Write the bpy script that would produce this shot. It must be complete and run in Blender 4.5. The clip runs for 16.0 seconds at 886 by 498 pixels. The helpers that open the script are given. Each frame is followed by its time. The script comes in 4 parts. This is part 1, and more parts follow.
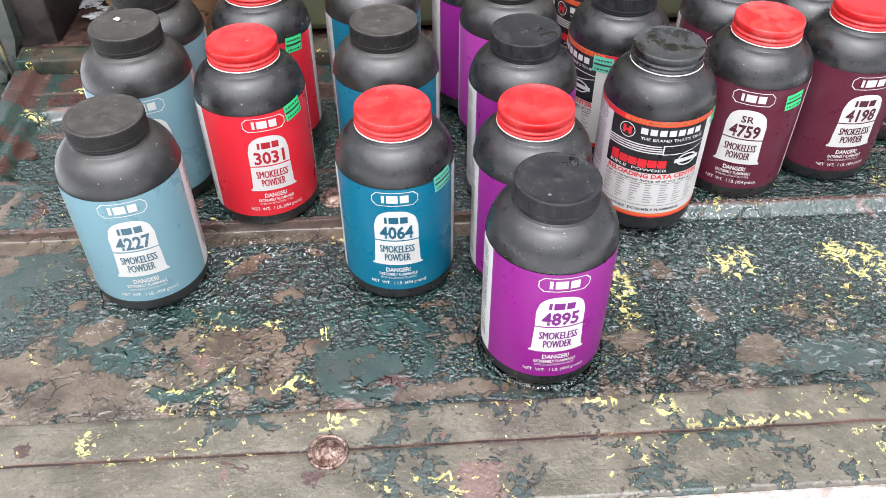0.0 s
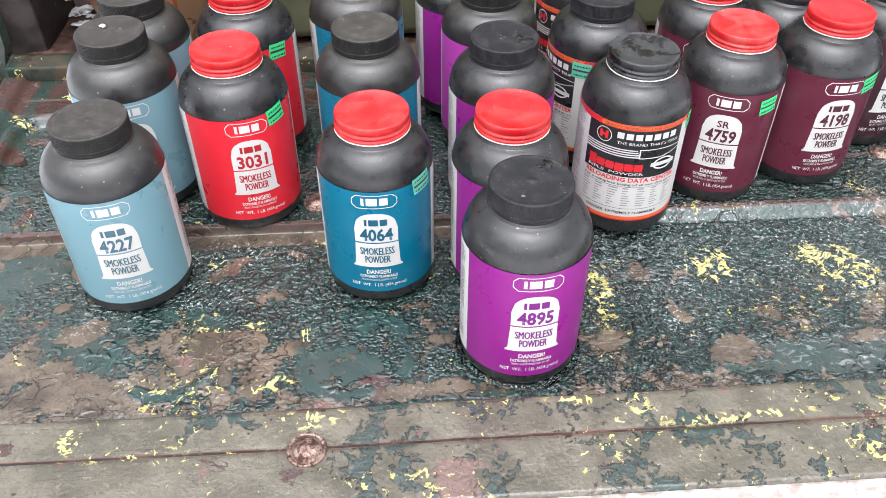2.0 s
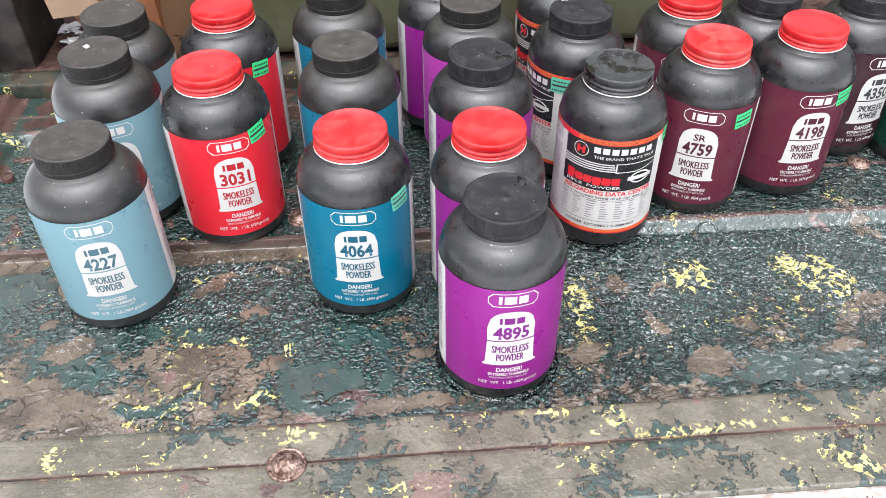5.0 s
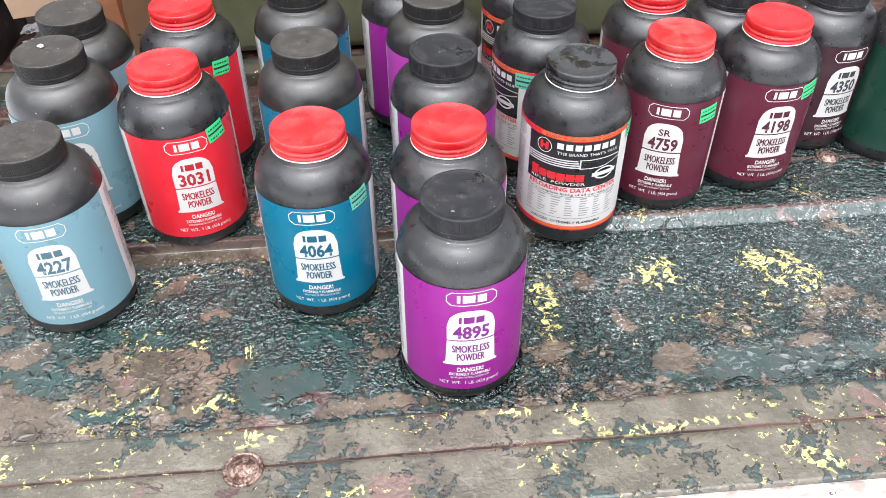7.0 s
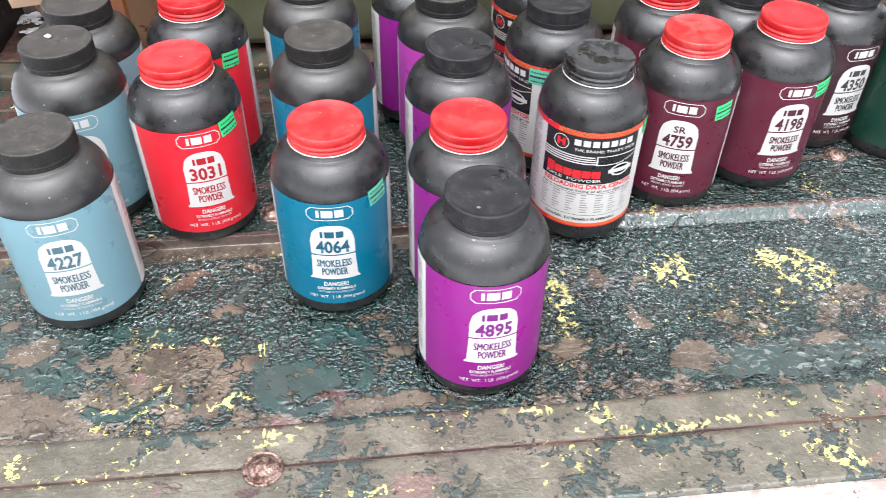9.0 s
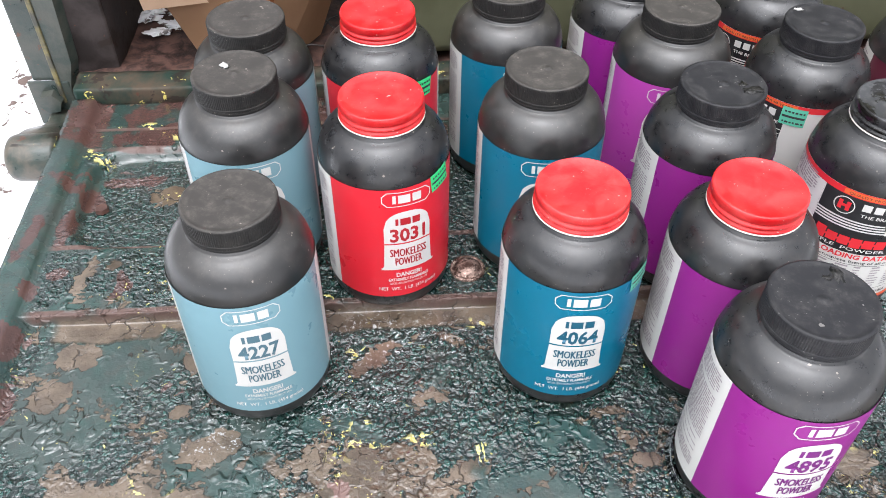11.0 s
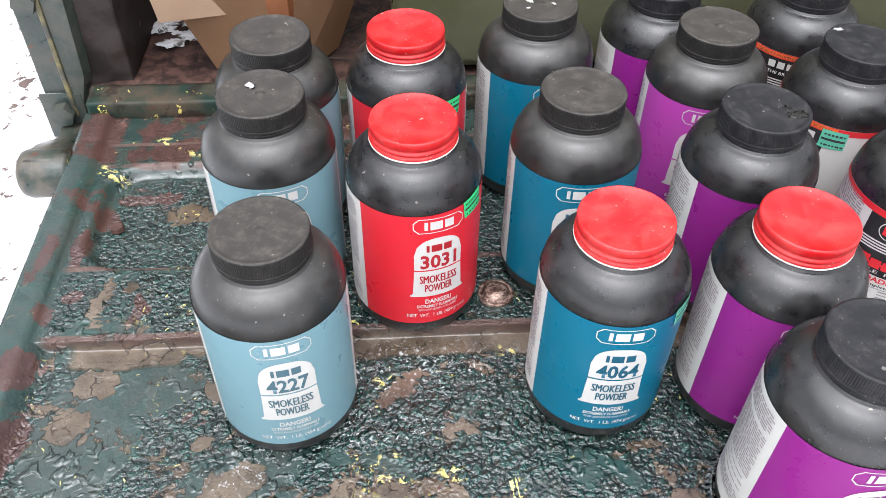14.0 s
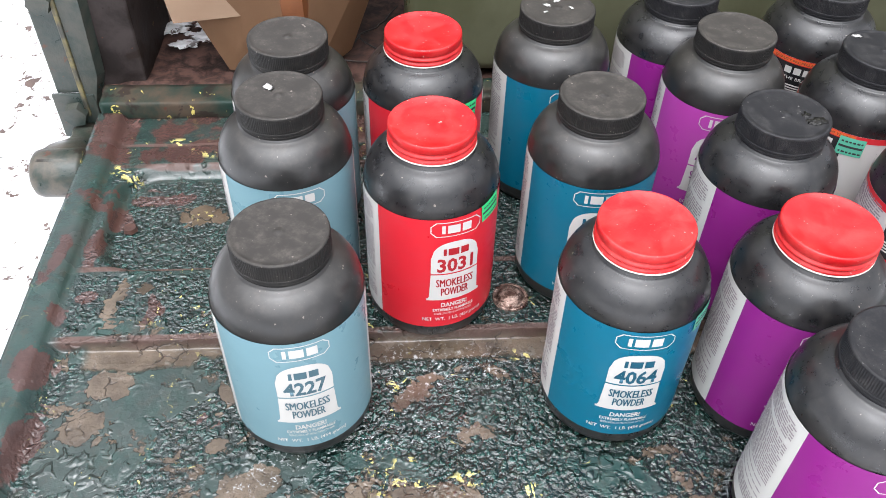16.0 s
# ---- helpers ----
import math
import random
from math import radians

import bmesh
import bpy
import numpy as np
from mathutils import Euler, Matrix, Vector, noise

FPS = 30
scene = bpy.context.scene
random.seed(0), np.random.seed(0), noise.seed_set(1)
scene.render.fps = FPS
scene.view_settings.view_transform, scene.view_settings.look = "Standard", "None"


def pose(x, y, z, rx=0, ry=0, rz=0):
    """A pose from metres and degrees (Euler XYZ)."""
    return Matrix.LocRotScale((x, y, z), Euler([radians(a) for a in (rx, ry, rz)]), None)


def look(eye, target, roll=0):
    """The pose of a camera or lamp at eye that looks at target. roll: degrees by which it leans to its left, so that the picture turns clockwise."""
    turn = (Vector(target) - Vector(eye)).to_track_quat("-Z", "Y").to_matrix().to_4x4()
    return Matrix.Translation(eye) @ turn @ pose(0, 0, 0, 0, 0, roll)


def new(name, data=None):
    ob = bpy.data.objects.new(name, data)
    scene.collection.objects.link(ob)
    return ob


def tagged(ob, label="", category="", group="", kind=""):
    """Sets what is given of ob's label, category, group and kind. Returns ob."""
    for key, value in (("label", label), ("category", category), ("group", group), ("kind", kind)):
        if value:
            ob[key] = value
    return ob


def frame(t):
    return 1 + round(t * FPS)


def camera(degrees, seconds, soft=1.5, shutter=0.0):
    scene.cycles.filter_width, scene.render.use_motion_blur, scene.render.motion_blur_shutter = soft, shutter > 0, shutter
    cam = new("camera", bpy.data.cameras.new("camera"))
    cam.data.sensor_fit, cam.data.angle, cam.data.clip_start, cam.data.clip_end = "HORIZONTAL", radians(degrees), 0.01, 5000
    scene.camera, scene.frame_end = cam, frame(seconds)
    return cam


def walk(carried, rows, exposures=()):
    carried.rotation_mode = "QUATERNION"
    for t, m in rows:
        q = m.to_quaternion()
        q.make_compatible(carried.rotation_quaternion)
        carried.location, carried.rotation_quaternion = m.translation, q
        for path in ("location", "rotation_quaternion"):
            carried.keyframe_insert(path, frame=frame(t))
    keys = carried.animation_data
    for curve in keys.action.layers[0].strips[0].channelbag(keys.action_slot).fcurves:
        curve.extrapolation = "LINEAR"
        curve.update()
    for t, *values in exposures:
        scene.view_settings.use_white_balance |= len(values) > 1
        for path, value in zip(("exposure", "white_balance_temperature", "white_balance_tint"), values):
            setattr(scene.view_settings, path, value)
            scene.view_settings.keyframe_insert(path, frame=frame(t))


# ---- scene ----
# camera and its walk
cam = camera(56.0, 16.0, soft=0.75, shutter=0.4)
PATH = [
    (0, (0.0310, 0.0466, 0.4267), (0.1208, 1.5118, -0.9317), -0.13),
    (0.5, (0.0347, 0.0485, 0.4247), (0.1232, 1.5148, -0.9324), -0.30),
    (1, (0.0407, 0.0497, 0.4240), (0.1240, 1.5156, -0.9340), -0.49),
    (1.5, (0.0374, 0.0476, 0.4222), (0.1363, 1.5185, -0.9294), 0.10),
    (2, (0.0419, 0.0358, 0.4289), (0.1411, 1.5164, -0.9120), 0.01),
    (2.5, (0.0421, 0.0251, 0.4376), (0.1348, 1.5168, -0.8914), -0.17),
    (3, (0.0455, 0.0207, 0.4419), (0.1142, 1.5146, -0.8861), -0.74),
    (3.5, (0.0484, 0.0169, 0.4407), (0.1120, 1.5188, -0.8784), -0.89),
    (4, (0.0505, 0.0228, 0.4418), (0.1282, 1.5164, -0.8859), -0.68),
    (6.5, (0.0693, 0.0366, 0.4346), (0.1869, 1.5218, -0.8997), -0.51),
    (7, (0.0743, 0.0371, 0.4340), (0.2017, 1.5223, -0.8994), -0.45),
    (7.5, (0.0749, 0.0387, 0.4351), (0.2067, 1.5182, -0.9043), -0.37),
    (8, (0.0687, 0.0392, 0.4337), (0.2213, 1.5172, -0.9051), 0.19),
    (8.5, (0.0656, 0.0399, 0.4320), (0.2257, 1.5192, -0.9045), 0.31),
    (9, (0.0501, 0.0443, 0.4304), (0.2232, 1.5180, -0.9106), 1.00),
    (9.5, (0.0126, 0.0692, 0.4319), (0.0927, 1.5275, -0.9344), -0.02),
    (10, (-0.0292, 0.1210, 0.4164), (0.0545, 1.5704, -0.9593), 0.47),
    (10.2, (-0.0458, 0.1435, 0.4096), (0.0514, 1.5854, -0.9729), 0.45),
    (12.3, (-0.0740, 0.1914, 0.4219), (0.0280, 1.5826, -1.0113), 0.64),
    (12.5, (-0.0711, 0.1952, 0.4144), (0.0218, 1.5969, -1.0092), 0.32),
    (13, (-0.0821, 0.1978, 0.4129), (0.0318, 1.6046, -1.0042), 1.15),
    (13.5, (-0.0830, 0.1999, 0.4155), (0.0222, 1.6092, -0.9998), 0.80),
    (14, (-0.0864, 0.1998, 0.4130), (0.0240, 1.6140, -0.9969), 1.12),
    (14.5, (-0.0865, 0.1978, 0.4165), (0.0163, 1.6132, -0.9929), 0.95),
    (15, (-0.0871, 0.2011, 0.4148), (0.0165, 1.6179, -0.9930), 0.87),
    (15.5, (-0.0923, 0.2028, 0.4132), (0.0222, 1.6195, -0.9938), 1.42),
    (16, (-0.0955, 0.2014, 0.4121), (0.0133, 1.6210, -0.9926), 1.58),
]
walk(cam, [(t, look(eye, target, roll)) for t, eye, target, roll in PATH], exposures=[(0.0, 1.0, 6200, 12), (4.0, 1.01, 6200, 12), (6.5, 1.12, 6200, 12), (9.0, 1.15, 6200, 12), (10.2, 1.05, 6200, 12), (12.5, 1.0, 6200, 12), (14.5, 0.95, 6200, 12), (16.0, 0.94, 6200, 12)])

# world, sun, exposure: an overcast winter day
world = bpy.data.worlds.new("overcast_sky")
scene.world = world
world.use_nodes = True
wn, wl = world.node_tree.nodes, world.node_tree.links
sky = wn.new("ShaderNodeTexSky")
sky.sky_type = "NISHITA"
sky.sun_disc = False
sky.sun_elevation = radians(72)
sky.sun_rotation = radians(192)
sky.air_density, sky.dust_density, sky.ozone_density = 1.0, 4.0, 1.0
grey = wn.new("ShaderNodeHueSaturation")
grey.inputs["Saturation"].default_value = 0.12
wl.new(sky.outputs[0], grey.inputs["Color"])
wl.new(grey.outputs[0], wn["Background"].inputs[0])
wn["Background"].inputs[1].default_value = 0.15
sun = new("sun", bpy.data.lights.new("sun", "SUN"))
sun.data.energy, sun.data.angle, sun.data.color = 1.9, radians(90), (1.0, 0.99, 0.97)
sun.matrix_world = look((0, 0, 0), (0.08, 0.36, -1.0))


# materials
class Mat:
    """A node material on Principled BSDF with short ways to add textures."""

    def __init__(self, name, colour=(0.5, 0.5, 0.5), rough=0.5, metal=0.0, spec=0.5):
        self.m = bpy.data.materials.new(name)
        self.m.use_nodes = True
        self.n, self.l = self.m.node_tree.nodes, self.m.node_tree.links
        self.b = self.n["Principled BSDF"]
        self.b.inputs["Base Color"].default_value = (*colour, 1)
        self.b.inputs["Roughness"].default_value = rough
        self.b.inputs["Metallic"].default_value = metal
        self.b.inputs["Specular IOR Level"].default_value = spec
        self.place = None

    def coords(self):
        if self.place is None:
            tc, info = self.n.new("ShaderNodeTexCoord"), self.n.new("ShaderNodeObjectInfo")
            add = self.n.new("ShaderNodeVectorMath")
            add.operation = "MULTIPLY_ADD"
            add.inputs[1].default_value = (7.3, 5.1, 3.7)
            self.l.new(info.outputs["Random"], add.inputs[0])
            self.l.new(tc.outputs["Object"], add.inputs[2])
            self.place = add.outputs[0]
        return self.place

    def noise(self, scale, detail=4.0, rough=0.55, distort=0.0, stretch=(1, 1, 1), shift=(0, 0, 0)):
        mp, nz = self.n.new("ShaderNodeMapping"), self.n.new("ShaderNodeTexNoise")
        mp.inputs["Scale"].default_value = stretch
        mp.inputs["Location"].default_value = shift
        self.l.new(self.coords(), mp.inputs[0])
        self.l.new(mp.outputs[0], nz.inputs["Vector"])
        nz.inputs["Scale"].default_value, nz.inputs["Detail"].default_value = scale, detail
        nz.inputs["Roughness"].default_value, nz.inputs["Distortion"].default_value = rough, distort
        return nz.outputs[0]

    def step(self, value, lo, hi, a=0.0, b=1.0):
        mr = self.n.new("ShaderNodeMapRange")
        mr.interpolation_type = "SMOOTHSTEP"
        self.l.new(value, mr.inputs[0])
        for i, v in enumerate((lo, hi, a, b)):
            mr.inputs[i + 1].default_value = v
        return mr.outputs[0]

    def math(self, op, a, b):
        nd = self.n.new("ShaderNodeMath")
        nd.operation = op
        for i, v in enumerate((a, b)):
            if isinstance(v, (int, float)):
                nd.inputs[i].default_value = v
            else:
                self.l.new(v, nd.inputs[i])
        return nd.outputs[0]

    def mix(self, fac, a, b):
        nd = self.n.new("ShaderNodeMix")
        nd.data_type = "RGBA"
        for sock, v in ((nd.inputs[0], fac), (nd.inputs[6], a), (nd.inputs[7], b)):
            if isinstance(v, tuple):
                sock.default_value = (*v, 1)
            elif isinstance(v, (int, float)):
                sock.default_value = v
            else:
                self.l.new(v, sock)
        return nd.outputs[2]

    def colour(self, v):
        self.l.new(v, self.b.inputs["Base Color"])

    def rough(self, v):
        self.l.new(v, self.b.inputs["Roughness"])

    def bump(self, height, strength=0.3, distance=0.001):
        bp = self.n.new("ShaderNodeBump")
        bp.inputs["Strength"].default_value, bp.inputs["Distance"].default_value = strength, distance
        self.l.new(height, bp.inputs["Height"])
        self.l.new(bp.outputs[0], self.b.inputs["Normal"])
        return bp.outputs[0]

    def field(self, name):
        nd = self.n.new("ShaderNodeAttribute")
        nd.attribute_name = name
        return nd.outputs["Fac"]


def plastic_black(name, base, dust, amount, rough=0.36, top_film=0.0):
    k = Mat(name, base, rough)
    big, fine, speck = k.noise(130, 6, 0.7), k.noise(420, 4, 0.7), k.noise(300, 1, 0.5)
    film = k.math("MULTIPLY", k.step(big, 0.4, 0.75), k.step(fine, 0.3, 0.7, amount * 0.4, amount))
    if top_film:
        # dust film thinner on the sides, plus an even pale coat on upward faces
        geo, up = k.n.new("ShaderNodeNewGeometry"), k.n.new("ShaderNodeSeparateXYZ")
        k.l.new(geo.outputs["Normal"], up.inputs[0])
        film = k.math("ADD", k.math("MULTIPLY", film, k.step(up.outputs[2], 0.0, 0.9, 0.35, 1)), k.step(up.outputs[2], 0.25, 1.0, 0, top_film))
    k.colour(k.mix(k.math("MINIMUM", k.math("ADD", film, k.math("ADD", k.step(speck, 0.775, 0.79, 0, 0.7), k.math("MULTIPLY", k.step(k.noise(750, 1, 0.5), 0.74, 0.76, 0, 0.6), k.step(big, 0.45, 0.6)))), 1.0), base, dust))
    k.rough(k.step(big, 0.3, 0.75, rough - 0.05, rough + 0.12))
    k.bump(k.noise(900, 2), 0.05, 0.0004)
    k.b.inputs["Specular IOR Level"].default_value = 0.75
    return k.m


BLACK = plastic_black("black_bottle_plastic", (0.0105, 0.0105, 0.0115), (0.3, 0.26, 0.22), 0.07, 0.3)
BLACK_DUSTY = plastic_black("dusty_bottle_plastic", (0.012, 0.012, 0.012), (0.3, 0.26, 0.22), 0.11, 0.33, 0.055)
CAP_BLACK = plastic_black("black_cap_plastic", (0.014, 0.014, 0.016), (0.2, 0.19, 0.18), 0.2, 0.52)
CAP_DUSTY = plastic_black("dusty_cap_plastic", (0.014, 0.0135, 0.013), (0.22, 0.195, 0.17), 0.27, 0.55, 0.12)



def stained_enamel():
    k = Mat("black_cap_enamel", (0.02, 0.02, 0.022), 0.35)
    stain = k.step(k.noise(42, 4, 0.6, 0.6, shift=(2, 1, 5)), 0.46, 0.6)
    k.colour(k.mix(stain, k.mix(k.step(k.noise(300, 4, 0.7), 0.45, 0.7), (0.035, 0.036, 0.038), (0.075, 0.075, 0.075)), (0.008, 0.007, 0.006)))
    k.rough(k.step(stain, 0.0, 1.0, 0.42, 0.16))
    return k.m


CAP_ENAMEL = stained_enamel()


def red_paint():
    k = Mat("red_cap_paint", (0.58, 0.012, 0.014), 0.36)
    big, fine, grain = k.noise(60, 4, 0.6, 0.6), k.noise(420, 2, 0.6), k.noise(900, 3, 0.7)
    base = k.mix(k.step(big, 0.4, 0.7), (0.52, 0.008, 0.011), (0.62, 0.03, 0.03))
    base = k.mix(k.step(grain, 0.5, 0.8, 0, 0.35), base, (0.36, 0.01, 0.01))
    info = k.n.new("ShaderNodeObjectInfo")
    scuff = k.math("MULTIPLY", k.step(k.noise(50, 5, 0.7, 1.0, shift=(4, 4, 1)), 0.42, 0.66), k.step(info.outputs["Random"], 0.35, 1.0, 0.0, 0.45))
    base = k.mix(scuff, base, (0.62, 0.13, 0.11))
    k.colour(k.mix(k.step(fine, 0.7, 0.73, 0, 0.7), base, (0.6, 0.42, 0.38)))
    k.rough(k.step(big, 0.35, 0.7, 0.28, 0.46))
    k.bump(grain, 0.08, 0.0004)
    return k.m


def paper(name, colour, rough=0.32):
    k = Mat(name, colour, rough)
    big, fine = k.noise(45, 4, 0.6), k.noise(300, 4, 0.65)
    pale = tuple(c * 0.85 + 0.06 for c in colour)
    k.colour(k.mix(k.step(big, 0.45, 0.8, 0, 0.22), colour, pale))
    k.rough(k.step(big, 0.3, 0.7, rough - 0.06, rough + 0.12))
    k.bump(fine, 0.04, 0.0005)
    return k.m


RED_CAP = red_paint()
RIM_WHITE = paper("cap_rim_enamel", (0.75, 0.7, 0.64), 0.4)
WHITE = paper("white_print", (0.62, 0.61, 0.585), 0.4)
INK = paper("dark_print", (0.035, 0.035, 0.04), 0.45)
GREY_INK = paper("faint_print", (0.32, 0.28, 0.3), 0.5)
ORANGE = paper("orange_band", (0.75, 0.13, 0.03), 0.35)
RED_INK = paper("red_print", (0.65, 0.02, 0.03), 0.35)
LABEL_BLACK = paper("black_label", (0.016, 0.016, 0.018), 0.3)
MINT = paper("faded_mint_sticker", (0.12, 0.52, 0.36), 0.55)
STICKER = paper("green_price_sticker", (0.05, 0.66, 0.22), 0.55)
TINTS = {
    "light blue": paper("light_blue_label", (0.175, 0.315, 0.365)),
    "red": paper("red_label", (0.66, 0.015, 0.03)),
    "teal": paper("teal_label", (0.0, 0.14, 0.235)),
    "purple": paper("purple_label", (0.24, 0.012, 0.205)),
    "orchid": paper("orchid_label", (0.42, 0.05, 0.36)),
    "maroon": paper("maroon_label", (0.1, 0.012, 0.03)),
    "dark brown": paper("dark_brown_label", (0.04, 0.012, 0.018)),
    "dark green": paper("dark_green_label", (0.006, 0.04, 0.025)),
}


def wet_paint():
    """Layers of old vehicle paint, chipped through to primer and rust, under a film of melt water."""
    k = Mat("wet_chipped_paint", rough=0.2)
    tc, sep = k.n.new("ShaderNodeTexCoord"), k.n.new("ShaderNodeSeparateXYZ")
    k.l.new(tc.outputs["Object"], sep.inputs[0])
    k.place = tc.outputs["Object"]
    x, y = sep.outputs[0], sep.outputs[1]
    wobble = k.math("MULTIPLY", k.math("SUBTRACT", k.noise(40, 3), 0.5), 0.012)
    yw = k.math("ADD", y, wobble)
    strip = k.step(yw, 0.352, 0.358, 1, 0)
    rim = k.step(x, -0.312, -0.302, 1, 0)
    chips, rusted, dabs, wet, icy = (k.field(name) for name in ("chips", "rusted", "dabs", "wet", "icy"))
    rear = k.step(yw, 0.707, 0.715, 0, 1)
    front_left = k.math("MULTIPLY", k.step(y, 0.395, 0.465, 1, 0), k.step(x, -0.11, 0.03, 1, 0.3))
    coarse, mid, ragged = k.noise(13, 3, 0.5, 0.2), k.noise(48, 4, 0.62, 0.6, shift=(3, 1, 0)), k.noise(190, 4, 0.7, 0.5)
    patch = k.math("ADD", k.math("MULTIPLY", coarse, 0.36), k.math("ADD", k.math("MULTIPLY", mid, 0.42), k.math("MULTIPLY", ragged, 0.22)))
    pan_too = k.math("MULTIPLY", k.step(y, 0.595, 0.603), k.step(y, 0.702, 0.712, 1, 0))
    lean = k.math("ADD", k.math("MULTIPLY", strip, 0.074), k.math("ADD", k.math("MULTIPLY", front_left, 0.115), k.math("MULTIPLY", k.math("MAXIMUM", rim, pan_too), -0.07)))
    patch = k.math("ADD", k.math("SUBTRACT", patch, 0.038), lean)
    torn = k.math("ADD", k.math("MULTIPLY", k.math("SUBTRACT", k.noise(85, 4, 0.6, 0.5, shift=(2, 9, 9)), 0.5), 0.024), chips)
    foot = k.math("MULTIPLY", k.math("MULTIPLY", k.step(yw, 0.519, 0.522), k.step(y, 0.536, 0.538, 1, 0)), k.math("MULTIPLY", k.math("MULTIPLY", k.step(x, -0.292, -0.285), k.step(x, 0.16, 0.22, 1, 0)), k.step(k.noise(18, 4, 0.6, shift=(8, 8, 3)), 0.38, 0.44)))
    chipped = k.math("MAXIMUM", k.step(torn, -0.0003, 0.0003), foot)
    bare = k.math("MAXIMUM", k.step(patch, 0.533, 0.543), chipped)
    # rings of bare wet paint that bottles left where they stood before
    ring = 0.0
    for cx, cy in ((0.007, 0.408), (-0.117, 0.415)):
        dx, dy = k.math("SUBTRACT", x, cx), k.math("SUBTRACT", y, cy)
        away = k.math("ADD", k.math("SQRT", k.math("ADD", k.math("MULTIPLY", dx, dx), k.math("MULTIPLY", dy, dy)), 0.0), wobble)
        here = k.math("MULTIPLY", k.step(away, 0.031, 0.034), k.step(away, 0.040, 0.044, 1, 0))
        ring = k.math("MAXIMUM", k.math("MULTIPLY", here, k.step(k.noise(22, 2, shift=(cx * 50, 2, 0)), 0.44, 0.56)), ring)
    bare = k.math("MULTIPLY", bare, k.math("SUBTRACT", 1.0, ring))
    cells = k.n.new("ShaderNodeTexVoronoi")
    cells.feature = "SMOOTH_F1"
    cells.inputs["Scale"].default_value = 330
    cells.inputs["Smoothness"].default_value = 0.4
    warp = k.n.new("ShaderNodeVectorMath")
    warp.operation = "MULTIPLY_ADD"
    warp.inputs[1].default_value = (0.007, 0.007, 0.0)
    fine = k.n.new("ShaderNodeTexNoise")
    fine.inputs["Scale"].default_value = 190
    k.l.new(k.place, fine.inputs["Vector"])
    k.l.new(fine.outputs["Color"], warp.inputs[0])
    k.l.new(k.place, warp.inputs[2])
    k.l.new(warp.outputs[0], cells.inputs["Vector"])
    crazed = k.math("ADD", k.math("MULTIPLY", cells.outputs["Distance"], -0.8), k.math("MULTIPLY", k.noise(260, 3, 0.6, 0.8), 0.45))
    cracks = k.n.new("ShaderNodeTexVoronoi")
    cracks.feature = "DISTANCE_TO_EDGE"
    cracks.inputs["Scale"].default_value = 75
    k.l.new(warp.outputs[0], cracks.inputs["Vector"])
    crack = k.math("MULTIPLY", k.math("MULTIPLY", k.step(cracks.outputs["Distance"], 0.012, 0.05, 1, 0), k.step(k.noise(40, 3, 0.6, shift=(7, 7, 7)), 0.5, 0.6)), k.math("SUBTRACT", 1.0, strip))
    grit = k.noise(700, 2, 0.6)
    film = k.math("MULTIPLY", k.step(x, -0.17, -0.05, 1, 0), k.step(y, 0.44, 0.54, 1, 0))
    hold = k.math("SUBTRACT", k.noise(11, 3, 0.5, 0.2, shift=(2, 6, 3)), k.math("SUBTRACT", k.math("MULTIPLY", film, 0.16), k.step(x, 0.05, 0.3, 0, 0.05)))
    pan = k.math("MULTIPLY", k.step(y, 0.595, 0.603), k.step(y, 0.702, 0.712, 1, 0))
    edge = k.math("MAXIMUM", strip, rim)
    craze = k.math("MULTIPLY", k.math("MAXIMUM", k.step(hold, 0.28, 0.38), k.math("MULTIPLY", pan, 0.4)), k.math("SUBTRACT", 1.0, k.math("MAXIMUM", k.math("MAXIMUM", edge, ring), k.math("MULTIPLY", rear, 0.8))))
    craze = k.math("MULTIPLY", craze, k.math("SUBTRACT", 1.0, k.step(k.math("ADD", wet, k.math("MULTIPLY", k.math("SUBTRACT", mid, 0.5), 0.03)), -0.002, 0.003)))
    riser = k.math("MULTIPLY", k.step(y, 0.5255, 0.5275), k.step(y, 0.537, 0.539, 1, 0))
    craze = k.math("MULTIPLY", craze, k.math("SUBTRACT", 1.0, k.math("MULTIPLY", riser, 0.9)))
    blister = k.math("MULTIPLY", k.step(k.noise(125, 1, 0.5, 0.5, shift=(3, 8, 1)), 0.5, 0.68), k.step(k.noise(14, 2, 0.5, shift=(1, 5, 5)), 0.45, 0.58))
    green = k.mix(k.step(k.noise(60, 5, 0.6), 0.3, 0.7), (0.007, 0.031, 0.027), (0.019, 0.064, 0.052))
    green = k.mix(k.step(k.noise(95, 4, 0.7, 0.5, shift=(2, 2, 2)), 0.52, 0.62, 0, 0.5), green, (0.05, 0.045, 0.03))
    # smooth green greyed, with the sky's reflection on the film put into its colour
    green = k.mix(k.math("MULTIPLY", k.math("SUBTRACT", 1.0, craze), k.step(k.noise(20, 4, 0.6, shift=(4, 0, 2)), 0.3, 0.6, 0.25, 0.75)), green, (0.045, 0.055, 0.05))
    # crazing: hollows painted near black, crests pale, standing in for shade and glints
    green = k.mix(k.math("MULTIPLY", craze, k.step(crazed, -0.02, -0.2, 0, 0.8)), green, (0.006, 0.01, 0.009))
    green = k.mix(k.math("MULTIPLY", craze, k.math("MULTIPLY", k.step(crazed, 0.08, 0.2), k.step(grit, 0.42, 0.58, 0, 0.6))), green, (0.2, 0.24, 0.23))
    green = k.mix(k.math("MULTIPLY", ring, 0.45), green, (0.010, 0.042, 0.036))
    brown = k.mix(k.step(k.noise(30, 5, 0.6), 0.35, 0.65), (0.062, 0.045, 0.03), (0.142, 0.108, 0.077))
